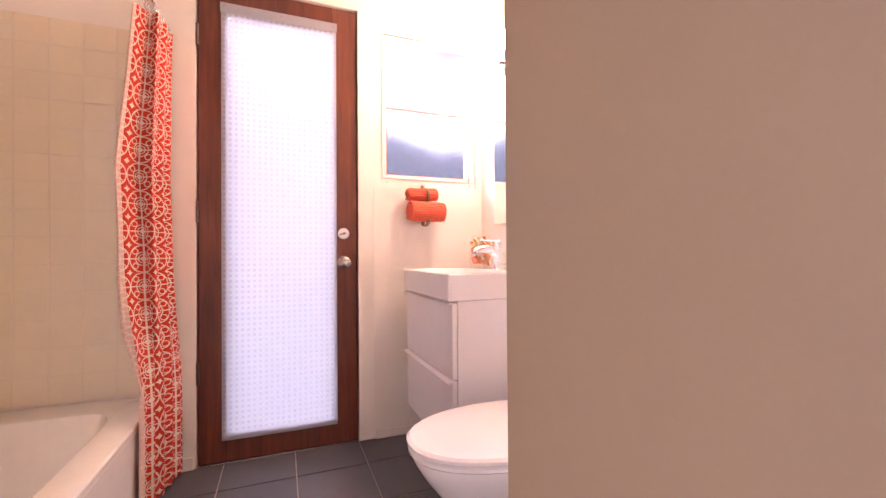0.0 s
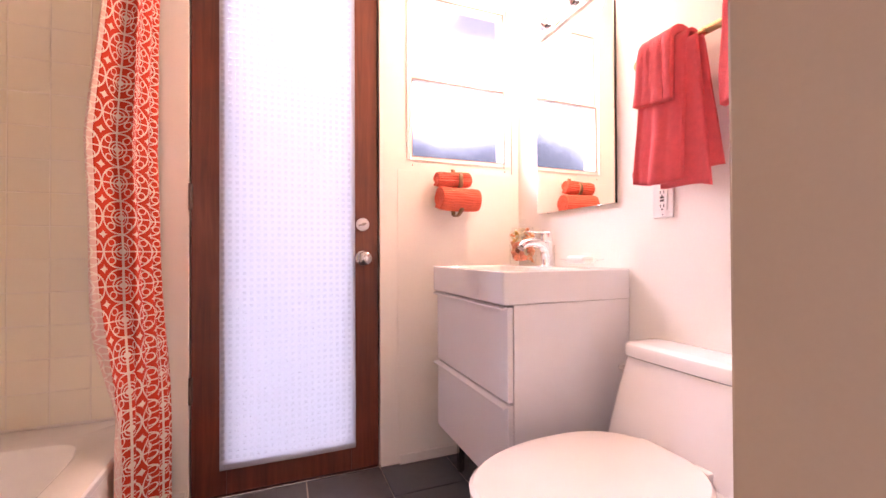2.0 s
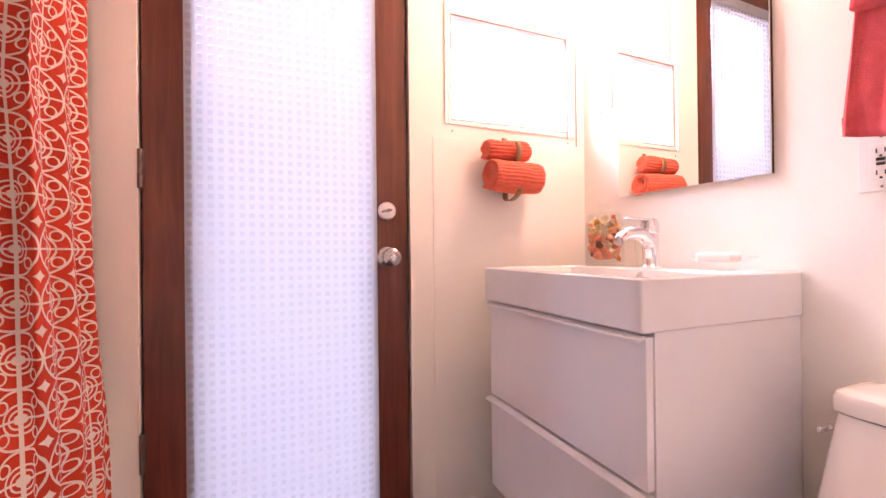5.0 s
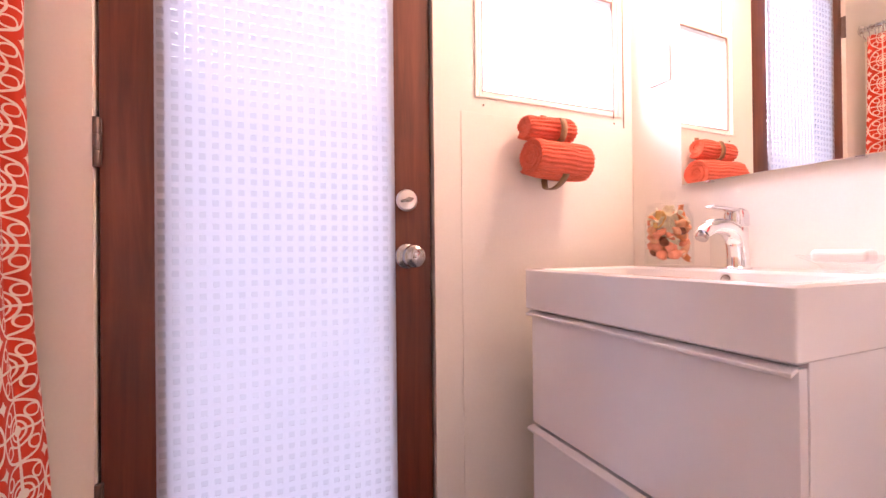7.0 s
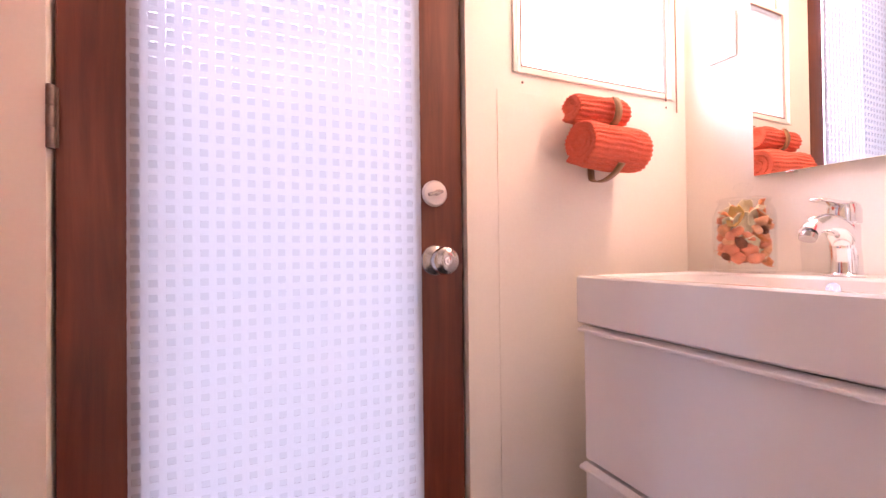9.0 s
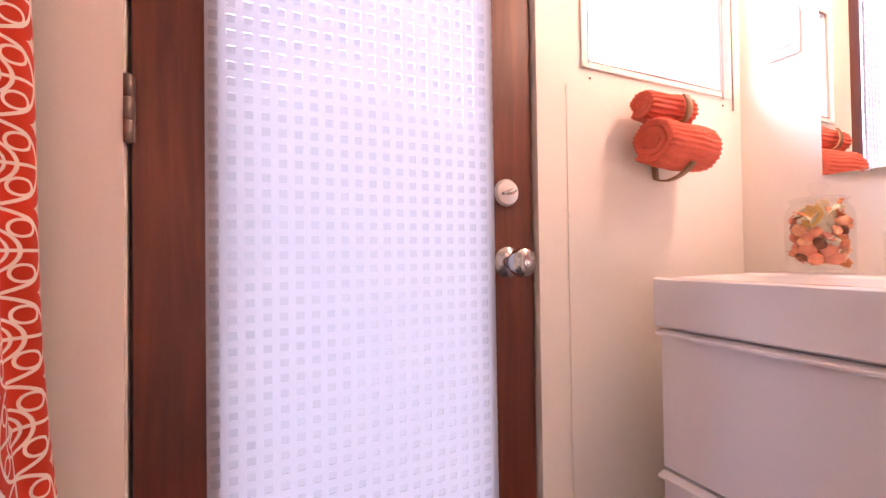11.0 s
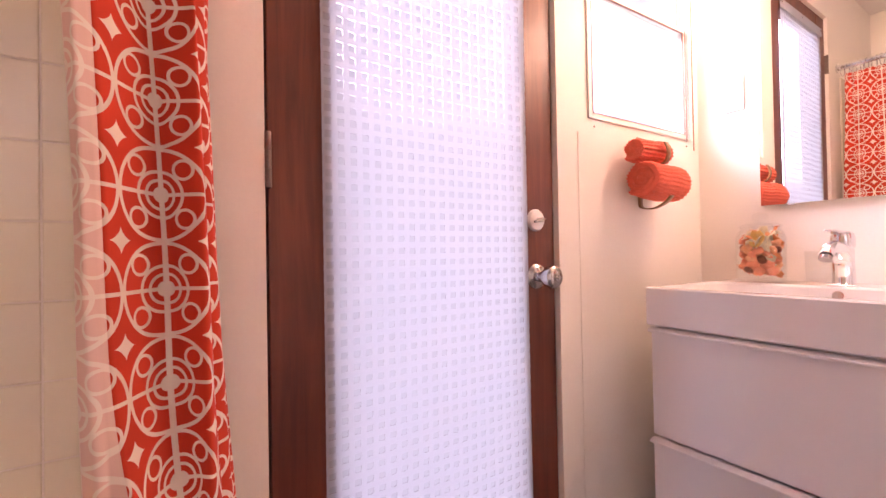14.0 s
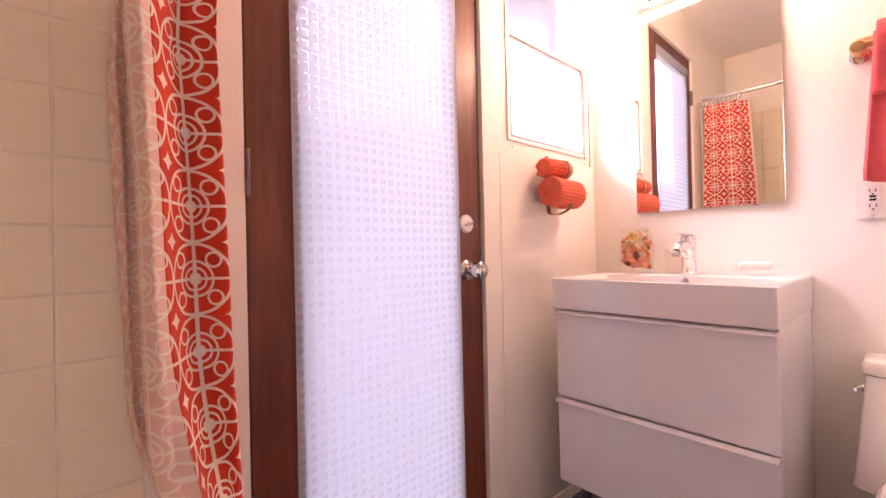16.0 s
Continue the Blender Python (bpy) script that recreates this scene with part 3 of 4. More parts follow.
def curtain_place(i, z, top, spread=1.0):
    p = PLAN[i]
    lean = -0.036 * (min(z, 1.25) - 0.95) + 0.05 * max(0.0, z - 1.25)
    s = (top - z) / top
    gather = 0.72 + 0.28 * min(1.0, s * 3.0) + 0.04 * max(0.0, s - 0.4)
    cx, cy = -0.125, -0.135
    wob = 0.008 * noise.noise((i * 0.12, z * 2.1, 3.0)) * min(1.0, s * 4)
    x, y = cx + (p.x - cx) * gather * spread + lean + wob, cy + (p.y - cy) * (0.85 + 0.15 * min(1.0, s * 3)) + wob * 0.6
    # the lower end hangs outside the tub and spreads along its apron
    k = max(0.0, min(1.0, (0.86 - z) / 0.58 if i >= EDGE else (0.72 - z) / 0.37))
    k = k * k * (3 - 2 * k)
    u = 0.07 * i / EDGE if i < EDGE else 0.07 + 0.93 * (i - EDGE) / (len(PLAN) - EDGE - 1)
    out_x, out_y = -0.100 + 0.008 * math.sin(u * 31.0) + 0.066 * u, -0.385 + 0.335 * u
    return (x + (out_x - x) * k, y + (out_y - y) * k, z)


def build_curtain():
    top, bottom, nz = 1.855, 0.030, 90
    n = len(PLAN) - 1
    z_at = [bottom + (top - bottom) * j / nz for j in range(nz + 1)]
    curtain = thing("shower_curtain", -0.12, -0.13, 0, "orange-red cotton shower curtain printed with cream wheels, pushed aside", "curtain")
    for name, first, last, mat, label in (("cloth", EDGE, n, CURTAIN, ""), ("turned_edge", 0, EDGE, CURTAINBACK, "pale reverse side of the printed cloth")):
        b = sheet(last - first, nz, lambda i, j: Vector(curtain_place(i + first, z_at[j], top)) - Vector((-0.12, -0.13, 0)), 0.0008,
                  uv=lambda i, j: (ARC[i + first] - AXIS, z_at[j]))
        part(name, b, mat, curtain, label)
    return curtain


build_curtain()
ring_proto = None
for k in range(12):
    i = round(4 + k * (len(PLAN) - 9) / 11)
    x, y, _ = curtain_place(i, 1.85, 1.855)
    y = -0.028 - 0.0185 * k
    if ring_proto is None:
        pts = [(0.020 * math.cos(a), 0, 0.031 * math.sin(a) - 0.016) for a in [2 * math.pi * q / 20 for q in range(20)]]
        ring_proto = tagged(part("curtain_ring", tube(pts, 0.0016, 8, closed=True), CHROME, smooth=True), "thin metal ring holding the shower curtain", "ring", "curtain rings")
        ring_proto.matrix_world = pose(ROD_X, y, ROD_Z + 0.0, 0, 0, 12)
    else:
        copy_thing(ring_proto, pose(ROD_X, y, ROD_Z, 0, 4 * math.sin(k * 2.1), 14 * math.sin(k * 1.7)))

# ---- vanity ----
VX0, VX1, VY0, VY1 = 0.915, EAST - 0.003, -0.692, -0.104


def build_vanity():
    v = thing("vanity_cabinet", VX0, VY0, 0, "white high-gloss two-drawer bathroom cabinet on legs", "cabinet")
    w, d = VY1 - VY0, VX1 - VX0
    part("body", box((0.038, 0.006, 0.188), (d, w - 0.006, 0.7535), 0.0015), GLOSS, v)
    for z0, z1 in ((0.468, 0.7465), (0.190, 0.459)):
        drawer = part("drawer", box((0.016, 0.006, z0), (0.034, w - 0.006, z1), 0.0015), GLOSS, v)
        lip = box((-0.002, 0.006, z1 - 0.003), (0.0155, w - 0.006, z1 + 0.0035), 0.0015)
        for q in lip.verts:
            q.co.z -= 0.45 * max(0.0, 0.012 - q.co.x)
        part("handle", lip, GLOSS, drawer, "lipped drawer edge")
    for x, y in ((0.10, 0.05), (0.10, w - 0.05), (d - 0.06, 0.05), (d - 0.06, w - 0.05)):
        leg = part("leg", box((x - 0.012, y - 0.012, 0.004), (x + 0.012, y + 0.012, 0.188), 0.001), STEEL, v, "square metal leg")
        part("foot", lathe([(0, 0), (0.013, 0), (0.013, 0.004), (0, 0.0045)], 16, m=Matrix.Translation((x, y, 0))), DARK, leg)
    return v


build_vanity()


def build_basin():
    b = bmesh.new()
    sink = thing("washbasin", VX0, VY0, 0.755, "white rectangular ceramic washbasin on the cabinet", "washbasin")
    w, d, h = VY1 - VY0, VX1 - VX0, 0.099
    # outer shell, rim and bowl as rings
    n = 56
    rings = []

    def ring(x0, x1, y0, y1, r, z):
        e = 2.0 / r
        pts = []
        for k in range(n):
            a = 2 * math.pi * (k + 0.5) / n
            c, s = math.cos(a), math.sin(a)
            pts.append(b.verts.new(((x0 + x1) / 2 + (x1 - x0) / 2 * math.copysign(abs(c) ** e, c), (y0 + y1) / 2 + (y1 - y0) / 2 * math.copysign(abs(s) ** e, s), z)))
        rings.append(pts)

    ring(0.002, d, 0.002, w - 0.002, 90, 0.0)
    ring(0, d, 0, w, 90, 0.003)
    ring(0, d, 0, w, 90, h - 0.004)
    ring(0.003, d - 0.001, 0.003, w - 0.003, 80, h)
    ring(0.020, 0.330, 0.020, w - 0.020, 14, h)
    ring(0.024, 0.326, 0.024, w - 0.024, 12, h - 0.006)
    ring(0.050, 0.318, 0.040, w - 0.040, 9, h - 0.060)
    ring(0.090, 0.300, 0.080, w - 0.080, 6, h - 0.080)
    ring(0.150, 0.240, 0.220, w - 0.220, 4, h - 0.084)
    for p, q in zip(rings, rings[1:]):
        for k in range(n):
            b.faces.new((p[k], p[(k + 1) % n], q[(k + 1) % n], q[k]))
    b.faces.new(rings[-1])
    b.faces.new(rings[0][::-1])
    bmesh.ops.recalc_face_normals(b, faces=b.faces[:])
    part("basin", b, CERAMIC, sink)
    part("overflow_ring", lathe([(0.0, 0.001), (0.006, 0.001), (0.006, 0.003), (0.011, 0.003), (0.011, 0), (0, 0)], 24,
                                m=pose(0.322, w / 2 + 0.0, h - 0.022, 0, -78, 0)), CHROME, sink, "chrome overflow ring", smooth=True)
    part("drain", lathe([(0.0, 0.017), (0.021, 0.017), (0.022, 0.019), (0.018, 0.022), (0, 0.022)], 28, m=Matrix.Translation((0.195, w / 2, 0))), CHROME, sink, smooth=True)


build_basin()
TOP = 0.8545


def build_faucet():
    f = thing("faucet", 1.275, -0.398, TOP, "chrome single-lever mixer tap", "faucet")
    part("base_ring", lathe([(0, 0), (0.0265, 0), (0.027, 0.003), (0.024, 0.006), (0, 0.006)], 36), CHROME, f, smooth=True)
    # one cast body: a broad foot that sweeps over into the spout
    line = spline([(0.004, 0, 0.004), (0.003, 0, 0.035), (-0.004, 0, 0.066), (-0.028, 0, 0.088), (-0.062, 0, 0.094), (-0.092, 0, 0.089), (-0.112, 0, 0.076)], 6)
    n = len(line) - 1
    body = part("body", tube(line, [0.0225 - 0.0015 * min(1, k / 12) - 0.0075 * max(0.0, (k - 12) / (n - 12)) for k in range(n + 1)], 28), CHROME, f, smooth=True)
    part("aerator", lathe([(0, 0), (0.0122, 0), (0.0128, 0.009), (0, 0.010)], 24, m=pose(-0.1165, 0, 0.066, 0, 32, 0)), STEEL, body, smooth=True)
    part("shoulder", lathe([(0, 0.050), (0.0215, 0.050), (0.0218, 0.088), (0.0205, 0.092), (0, 0.092)], 32), CHROME, f, smooth=True)
    hub = part("lever_hub", lathe([(0, 0.0935), (0.0225, 0.0935), (0.0240, 0.097), (0.0240, 0.118), (0.0215, 0.128), (0.014, 0.134), (0, 0.136)], 32), CHROME, f, smooth=True)
    b = box((-0.088, -0.0135, 0.124), (0.012, 0.0135, 0.134), 0.004, 3)
    for v in b.verts:
        k = max(0.0, -v.co.x / 0.088)
        v.co.y *= 1 - 0.25 * k
        v.co.z = 0.129 + (v.co.z - 0.129) * (1 - 0.45 * k) + 0.006 * k
    part("lever", b, CHROME, hub, smooth=True)


build_faucet()


def build_jar():
    jar = thing("glass_jar", 1.281, -0.222, TOP, "clear glass jar with lid full of potpourri", "jar")
    part("glass", lathe([(0, 0.0), (0.052, 0.0), (0.057, 0.006), (0.058, 0.02), (0.058, 0.125), (0.054, 0.140), (0.046, 0.150), (0.048, 0.156),
                         (0.045, 0.156), (0.043, 0.150), (0.051, 0.138), (0.055, 0.124), (0.055, 0.02), (0.053, 0.009), (0, 0.007)], 40), CLEAR, jar, smooth=True)
    lid = part("lid", lathe([(0, 0.1565), (0.050, 0.1565), (0.051, 0.160), (0.040, 0.164), (0.012, 0.167), (0.010, 0.172), (0.017, 0.180), (0.019, 0.188), (0.012, 0.196), (0, 0.198)], 36),
               CLEAR, jar, smooth=True)
    return lid


build_jar()


def petal_material(name, base):
    return worn(name, base, 0.75, grain=90, stain=30, vary=0.3, bump=0.3)


PETALS = [petal_material("dried_petal_" + n, c) for n, c in (("orange", (0.72, 0.26, 0.09)), ("coral", (0.74, 0.27, 0.15)), ("brown", (0.22, 0.07, 0.03)),
                                                             ("cream", (0.84, 0.75, 0.54)), ("peach", (0.76, 0.38, 0.20)), ("yellow", (0.70, 0.46, 0.13)))]
rnd = random.Random(5)
POTPOURRI = {"orange": "dried orange petal in the jar", "coral": "dried coral petal in the jar", "brown": "dark brown dried seed pod in the jar",
             "cream": "cream dried flower petal in the jar", "peach": "peach dried petal in the jar", "yellow": "yellow dried petal in the jar"}


def petal_mesh(kind, size):
    """A curled, cupped petal or a lumpy pod."""
    if kind in (1, 2, 4):
        b = bmesh.new()
        bmesh.ops.create_icosphere(b, subdivisions=2, radius=size)
        for v in b.verts:
            v.co *= 0.8 + 0.35 * noise.noise(v.co * 60 + Vector((kind, size * 900, 0)))
            v.co.z *= 0.62
        return b
    def place(i, j):
        u, v = i / 6 - 0.5, j / 6 - 0.5
        wide = math.cos(v * 2.6) ** 0.6
        return (2.2 * size * u * wide, 2.6 * size * v, size * (1.7 * u * u + 1.5 * v * v - 0.5) + 0.0015 * math.sin(9 * v + 7 * u))
    return sheet(6, 6, place, 0.0012)


pieces = []
for kind in range(6):
    for k in range(2):
        name = ("orange", "coral", "brown", "cream", "peach", "yellow")[kind]
        ob = part("potpourri_piece", petal_mesh(kind, (0.0160 if kind in (1, 2, 4) else 0.0145) + 0.003 * k), PETALS[kind], smooth=True)
        tagged(ob, POTPOURRI[name], "potpourri", "potpourri in the jar")
        pieces.append(ob)
count = 0
for layer in range(8):
    z = TOP + 0.034 + layer * 0.0145
    for ring_r, m in ((0.0375, 9), (0.016, 4)):
        for k in range(m):
            a = 2 * math.pi * (k + 0.5 * (layer % 2)) / m + rnd.uniform(-0.2, 0.2)
            if layer == 7 and ring_r > 0.03 and k % 3:
                continue
            r = ring_r + rnd.uniform(-0.002, 0.002)
            which = rnd.choice((0, 1, 1, 2, 4, 4, 4, 1, 3, 3)) if layer < 5 else rnd.choice((0, 3, 1, 5, 4, 4, 0, 1, 3))
            src = pieces[which * 2 + rnd.randint(0, 1)]
            m4 = pose(1.281 + r * math.cos(a), -0.222 + r * math.sin(a), z + rnd.uniform(-0.003, 0.003), rnd.uniform(35, 145), rnd.uniform(-40, 40), math.degrees(a) + 90 + rnd.uniform(-25, 25))
            if count < len(pieces) and src.location.length == 0:
                src.matrix_world = m4
            else:
                copy_thing(src, m4)
            count += 1
for k, ob in enumerate(pieces):
    if ob.location.length == 0:
        ob.matrix_world = pose(1.281, -0.222 + 0.004 * (k % 3 - 1), TOP + 0.03 + 0.007 * k, 30 * k, 20, 50 * k)

# tumbler, soap dish and soap
glass = tagged(part("drinking_glass", lathe([(0, 0), (0.026, 0), (0.028, 0.003), (0.031, 0.085), (0.029, 0.085), (0.026, 0.007), (0, 0.006)], 32), CLEAR, smooth=True),
               "small clear drinking glass on the washbasin", "glass")
glass.matrix_world = pose(1.325, -0.338, TOP)
dish = tagged(part("soap_dish", lathe([(0, 0.004), (0.030, 0.0), (0.034, 0.003), (0.040, 0.013), (0.066, 0.026), (0.074, 0.030), (0.073, 0.032), (0.062, 0.029), (0.036, 0.017), (0, 0.015)], 40), CLEAR, smooth=True),
              "round clear glass soap dish", "soap dish")
dish.matrix_world = pose(1.285, -0.585, TOP)
b = box((-0.026, -0.040, 0.0), (0.026, 0.040, 0.024), 0.008, 3)
soap = tagged(part("soap_bar", b, SOAP, smooth=True), "pale unused bar of soap in the dish", "soap")
soap.matrix_world = pose(1.285, -0.578, TOP + 0.0175, 0, 0, 6)


# ---- mirror and lamp ----
def build_mirror():
    m = thing("wall_mirror", EAST - 0.003, -0.412, 1.078, "tall frameless rectangular wall mirror above the basin", "mirror", turn=0.7)
    part("backing", box((-0.010, -0.224, 0.002), (-0.0005, 0.224, 0.722)), DARK, m)
    part("mirror_glass", box((-0.0145, -0.2255, 0.0), (-0.0102, 0.2255, 0.724), 0.0012), MIRROR, m)
    for y in (-0.15, 0.15):
        part("clip", box((-0.017, y - 0.008, -0.004), (-0.0005, y + 0.008, -0.0004), 0.0005), CHROME, m, "small chrome mirror clip")


build_mirror()


def build_vanity_light():
    v = thing("vanity_light", EAST, -0.430, 1.850, "chrome bar vanity light with lit globe bulbs", "wall lamp")
    part("back_plate", box((-0.022, -0.240, 0.0), (-0.0005, 0.240, 0.105), 0.004), CHROME, v)
    part("trim_rod", tube([(-0.026, -0.242, 0.001), (-0.026, 0.242, 0.001)], 0.0035, 10), HINGE, v, "thin dark metal rod", smooth=True)
    for y in (-0.182, 0.0, 0.182):
        s = part("socket", lathe([(0, 0), (0.026, 0), (0.026, 0.004), (0.019, 0.010), (0.019, 0.034), (0, 0.034)], 24, m=pose(-0.0225, y, 0.052, 0, -90, 0)), CHROME, v, smooth=True)
        part("bulb", lathe([(0, 0.0), (0.014, 0.0), (0.020, 0.010), (0.040, 0.028), (0.0475, 0.052), (0.040, 0.078), (0.020, 0.094), (0, 0.098)], 24,
                           m=pose(-0.057, y, 0.052, 0, -90, 0)), BULBGLASS, s, "glowing warm white globe bulb", smooth=True)


build_vanity_light()


# ---- wall plates ----
def wall_plate(name, y, z, label, category, receptacle):
    p = thing(name, EAST, y, z, label, category)
    part("plate", box((-0.006, -0.035, -0.057), (-0.0005, 0.035, 0.057), 0.002), PLASTIC, p)
    if receptacle:
        r = part("receptacle", box((-0.0085, -0.0165, -0.034), (-0.0062, 0.0165, 0.034), 0.001), PLASTIC, p)
        for zz in (-0.021, 0.021):
            for yy in (-0.0062, 0.0062):
                part("slot", box((-0.0092, yy - 0.0011, zz - 0.0045), (-0.0086, yy + 0.0011, zz + 0.0045)), DARK, r)
            part("slot", lathe([(0, 0), (0.0024, 0), (0.0024, 0.0006), (0, 0.0006)], 12, m=pose(-0.0086, 0, zz - 0.010, 0, -90, 0)), DARK, r)
        for zz, mat in ((-0.0045, DARK), (0.0045, DARK)):
            part("button", box((-0.0105, -0.0065, zz - 0.003), (-0.0086, 0.0065, zz + 0.003), 0.0005), mat, r, "dark test button")
    else:
        part("rocker", box((-0.010, -0.0165, -0.033), (-0.0062, 0.0165, 0.033), 0.0015), PLASTIC, p)
    for zz in (-0.048, 0.048):
        part("screw", lathe([(0, 0), (0.0028, 0), (0.002, 0.001), (0, 0.0012)], 10, m=pose(-0.006, 0, zz, 0, -90, 0)), STEEL, p, smooth=True)
    return p


wall_plate("power_outlet", -0.822, 1.069, "white outlet plate with test buttons below the towels", "outlet", True)
wall_plate("light_switch", -0.108, 1.450, "white rocker switch plate beside the mirror", "switch", False)


# ---- towels ----
BAR_X, BAR_Z = 1.330, 1.475


def build_towel_bar():
    t = thing("towel_bar", EAST, -1.10, BAR_Z, "brass towel bar with two rails on round posts", "towel bar")
    for x, z in ((BAR_X - EAST, 0.0), (BAR_X - EAST + 0.030, 0.020)):
        part("rail", tube([(x, -0.30, z), (x, 0.30, z)], 0.0095, 16), BRASS, t, smooth=True)
    for y in (-0.295, 0.295):
        post = part("post", lathe([(0, 0.006), (0.011, 0.006), (0.011, 0.055), (0.0165, 0.058), (0.0175, 0.064), (0.0175, 0.080), (0.015, 0.084), (0, 0.085)], 28, m=pose(0, y, -0.004, 0, -90, 0)), BRASS, t, smooth=True)
        part("rosette", lathe([(0, 0), (0.024, 0), (0.024, 0.003), (0.018, 0.006), (0, 0.006)], 28, m=pose(-0.0005, y, -0.004, 0, -90, 0)), CHROME, post, smooth=True)


build_towel_bar()


def draped(name, label, y0, y1, z_front, z_back, x_bar, z_bar, thick, flare, seed, fold=0.010, lean=0.0):
    """A towel hung over a bar: front fall, round over the bar, back fall."""
    r = 0.010 + thick
    ny, prof = 26, []
    nf, nb = 26, 20
    for k in range(nf + 1):
        prof.append((-r, z_front + (z_bar - z_front) * k / nf))
    for k in range(1, 8):
        a = math.pi - math.pi * k / 8
        prof.append((r * math.cos(a), z_bar + r * math.sin(a)))
    for k in range(nb + 1):
        prof.append((r, z_bar - (z_bar - z_back) * k / nb))
    yc = (y0 + y1) / 2

    def place(i, j):
        v = i / ny
        dx, z = prof[j]
        drop = max(0.0, min(1.0, (z_bar - z) / 0.35))
        y = y0 + (y1 - y0) * v
        y = yc + (y - yc) * (1 + flare * drop) + lean * drop
        wave = fold * drop * (math.sin(v * 9.4 + seed) + 0.5 * math.sin(v * 21 + 2 * seed)) + 0.004 * noise.noise((v * 6, z * 9, seed))
        sag = 0.012 * drop * math.sin(v * 3.1 + seed * 0.7) if j <= nf else 0.0
        if dx > 0:
            wave *= 0.3
        return (dx - (0.010 * drop if dx < 0 else 0.0) + (wave - fold * drop if dx < 0 else min(0.004, wave)), y, z - sag)

    t = thing(name, x_bar, yc, 0, label, "towel", "coral towels on the bar")
    inv = Matrix.Translation((0, -yc, 0))
    b = sheet(ny, len(prof) - 1, place, thick)
    b.transform(inv)
    part("terry", b, TERRY, t)
    # flat woven border near the front edge
    bb = sheet(ny, 2, lambda i, j: Vector(place(i, 1)) + Vector((-0.0012 - 0.0004 * (j == 1), -yc, 0.004 + 0.008 * j)), 0.001)
    part("border", bb, BORDER, t, "flat woven border")
    return t


def hidden_fold(towel, t0, t1, b0, b1, z_low, x, seed):
    """One more fall of the same towel, showing behind its front."""
    z_top, oy = BAR_Z - 0.004, towel.matrix_world.translation.y

    def place(i, j):
        v, q = i / 16, j / 24
        z = z_low + (z_top - z_low) * q
        lo, hi = t0 * q + b0 * (1 - q), t1 * q + b1 * (1 - q)
        return (x - BAR_X - 0.010 + 0.007 * (1 - q) * math.sin(v * 7 + seed) + 0.003 * noise.noise((v * 5, z * 8, seed)), lo + (hi - lo) * v - oy,
                z + (0.018 * (v - 0.5) + 0.006 * math.sin(v * 5 + seed)) * (1 - q))

    part("fold", sheet(16, 24, place, 0.007), TERRY, towel)


BORDER = towel_material("coral_border", (0.80, 0.165, 0.155))
left_towel = draped("bath_towel", "coral terry bath towel draped over the towel bar", -0.975, -0.835, 1.106, 1.13, BAR_X, BAR_Z, 0.009, 0.13, 0.4, 0.010, 0.016)
hidden_fold(left_towel, -1.000, -0.880, -1.034, -0.886, 1.083, BAR_X - 0.006, 0.3)
hidden_fold(left_towel, -1.005, -0.930, -1.052, -0.960, 1.128, BAR_X + 0.010, 1.7)
draped("wash_towel", "small coral towel layered over a larger towel", -0.945, -0.842, 1.320, 1.33, BAR_X - 0.002, BAR_Z + 0.002, 0.020, 0.24, 1.9, 0.006, 0.008)
right_towel = draped("bath_towel", "coral terry bath towel hung long on the bar", -1.225, -1.125, 1.090, 1.12, BAR_X, BAR_Z, 0.010, 0.06, 2.6, 0.010, -0.006)
hidden_fold(right_towel, -1.235, -1.150, -1.250, -1.150, 1.078, BAR_X + 0.002, 2.2)
draped("wash_towel", "wide coral towel folded over a longer towel", -1.235, -1.088, 1.248, 1.28, BAR_X - 0.002, BAR_Z + 0.002, 0.022, 0.04, 4.1, 0.006, 0.0)


# rolled towels in a strap holder
def build_roll(name, label, x, y, z, radius, length, turn, turns, tilt, seed, ribs=27):
    """A towel wound up in a real spiral, its ribs along the roll."""
    t = thing(name, x, y, z, label, "towel", "rolled orange towels")
    t.matrix_world = pose(x, y, z, 0, tilt, turn)
    n, m = 460, 26
    gap = (radius - 0.006) / turns

    def place(i, j):
        q, u = i / n, j / m
        a = 2 * math.pi * turns * q + seed
        rr = 0.006 + (radius - 0.006) * min(1.0, q * 1.04)
        edge = min(u, 1 - u) * m
        rr -= (0.0035 if edge < 0.5 else 0.0012 if edge < 1.5 else 0.0)
        rr += 0.0019 * math.sin(a * ribs + 1.3 * noise.noise((u * 6, a * 1.2, seed)))
        rr += 0.0050 * noise.noise((math.cos(a) * 1.6 + seed, math.sin(a) * 1.6, u * 4)) * q
        stick = 0.007 * noise.noise((a * 0.55, seed * 3.0, (u > 0.5) * 5.0)) - 0.007 * (1 - q)
        return ((u - 0.5) * (length + 2 * stick), rr * math.cos(a), rr * math.sin(a) * 0.95)

    part("roll", sheet(n, m, place, gap * 0.80), TERRY2, t)
    return t


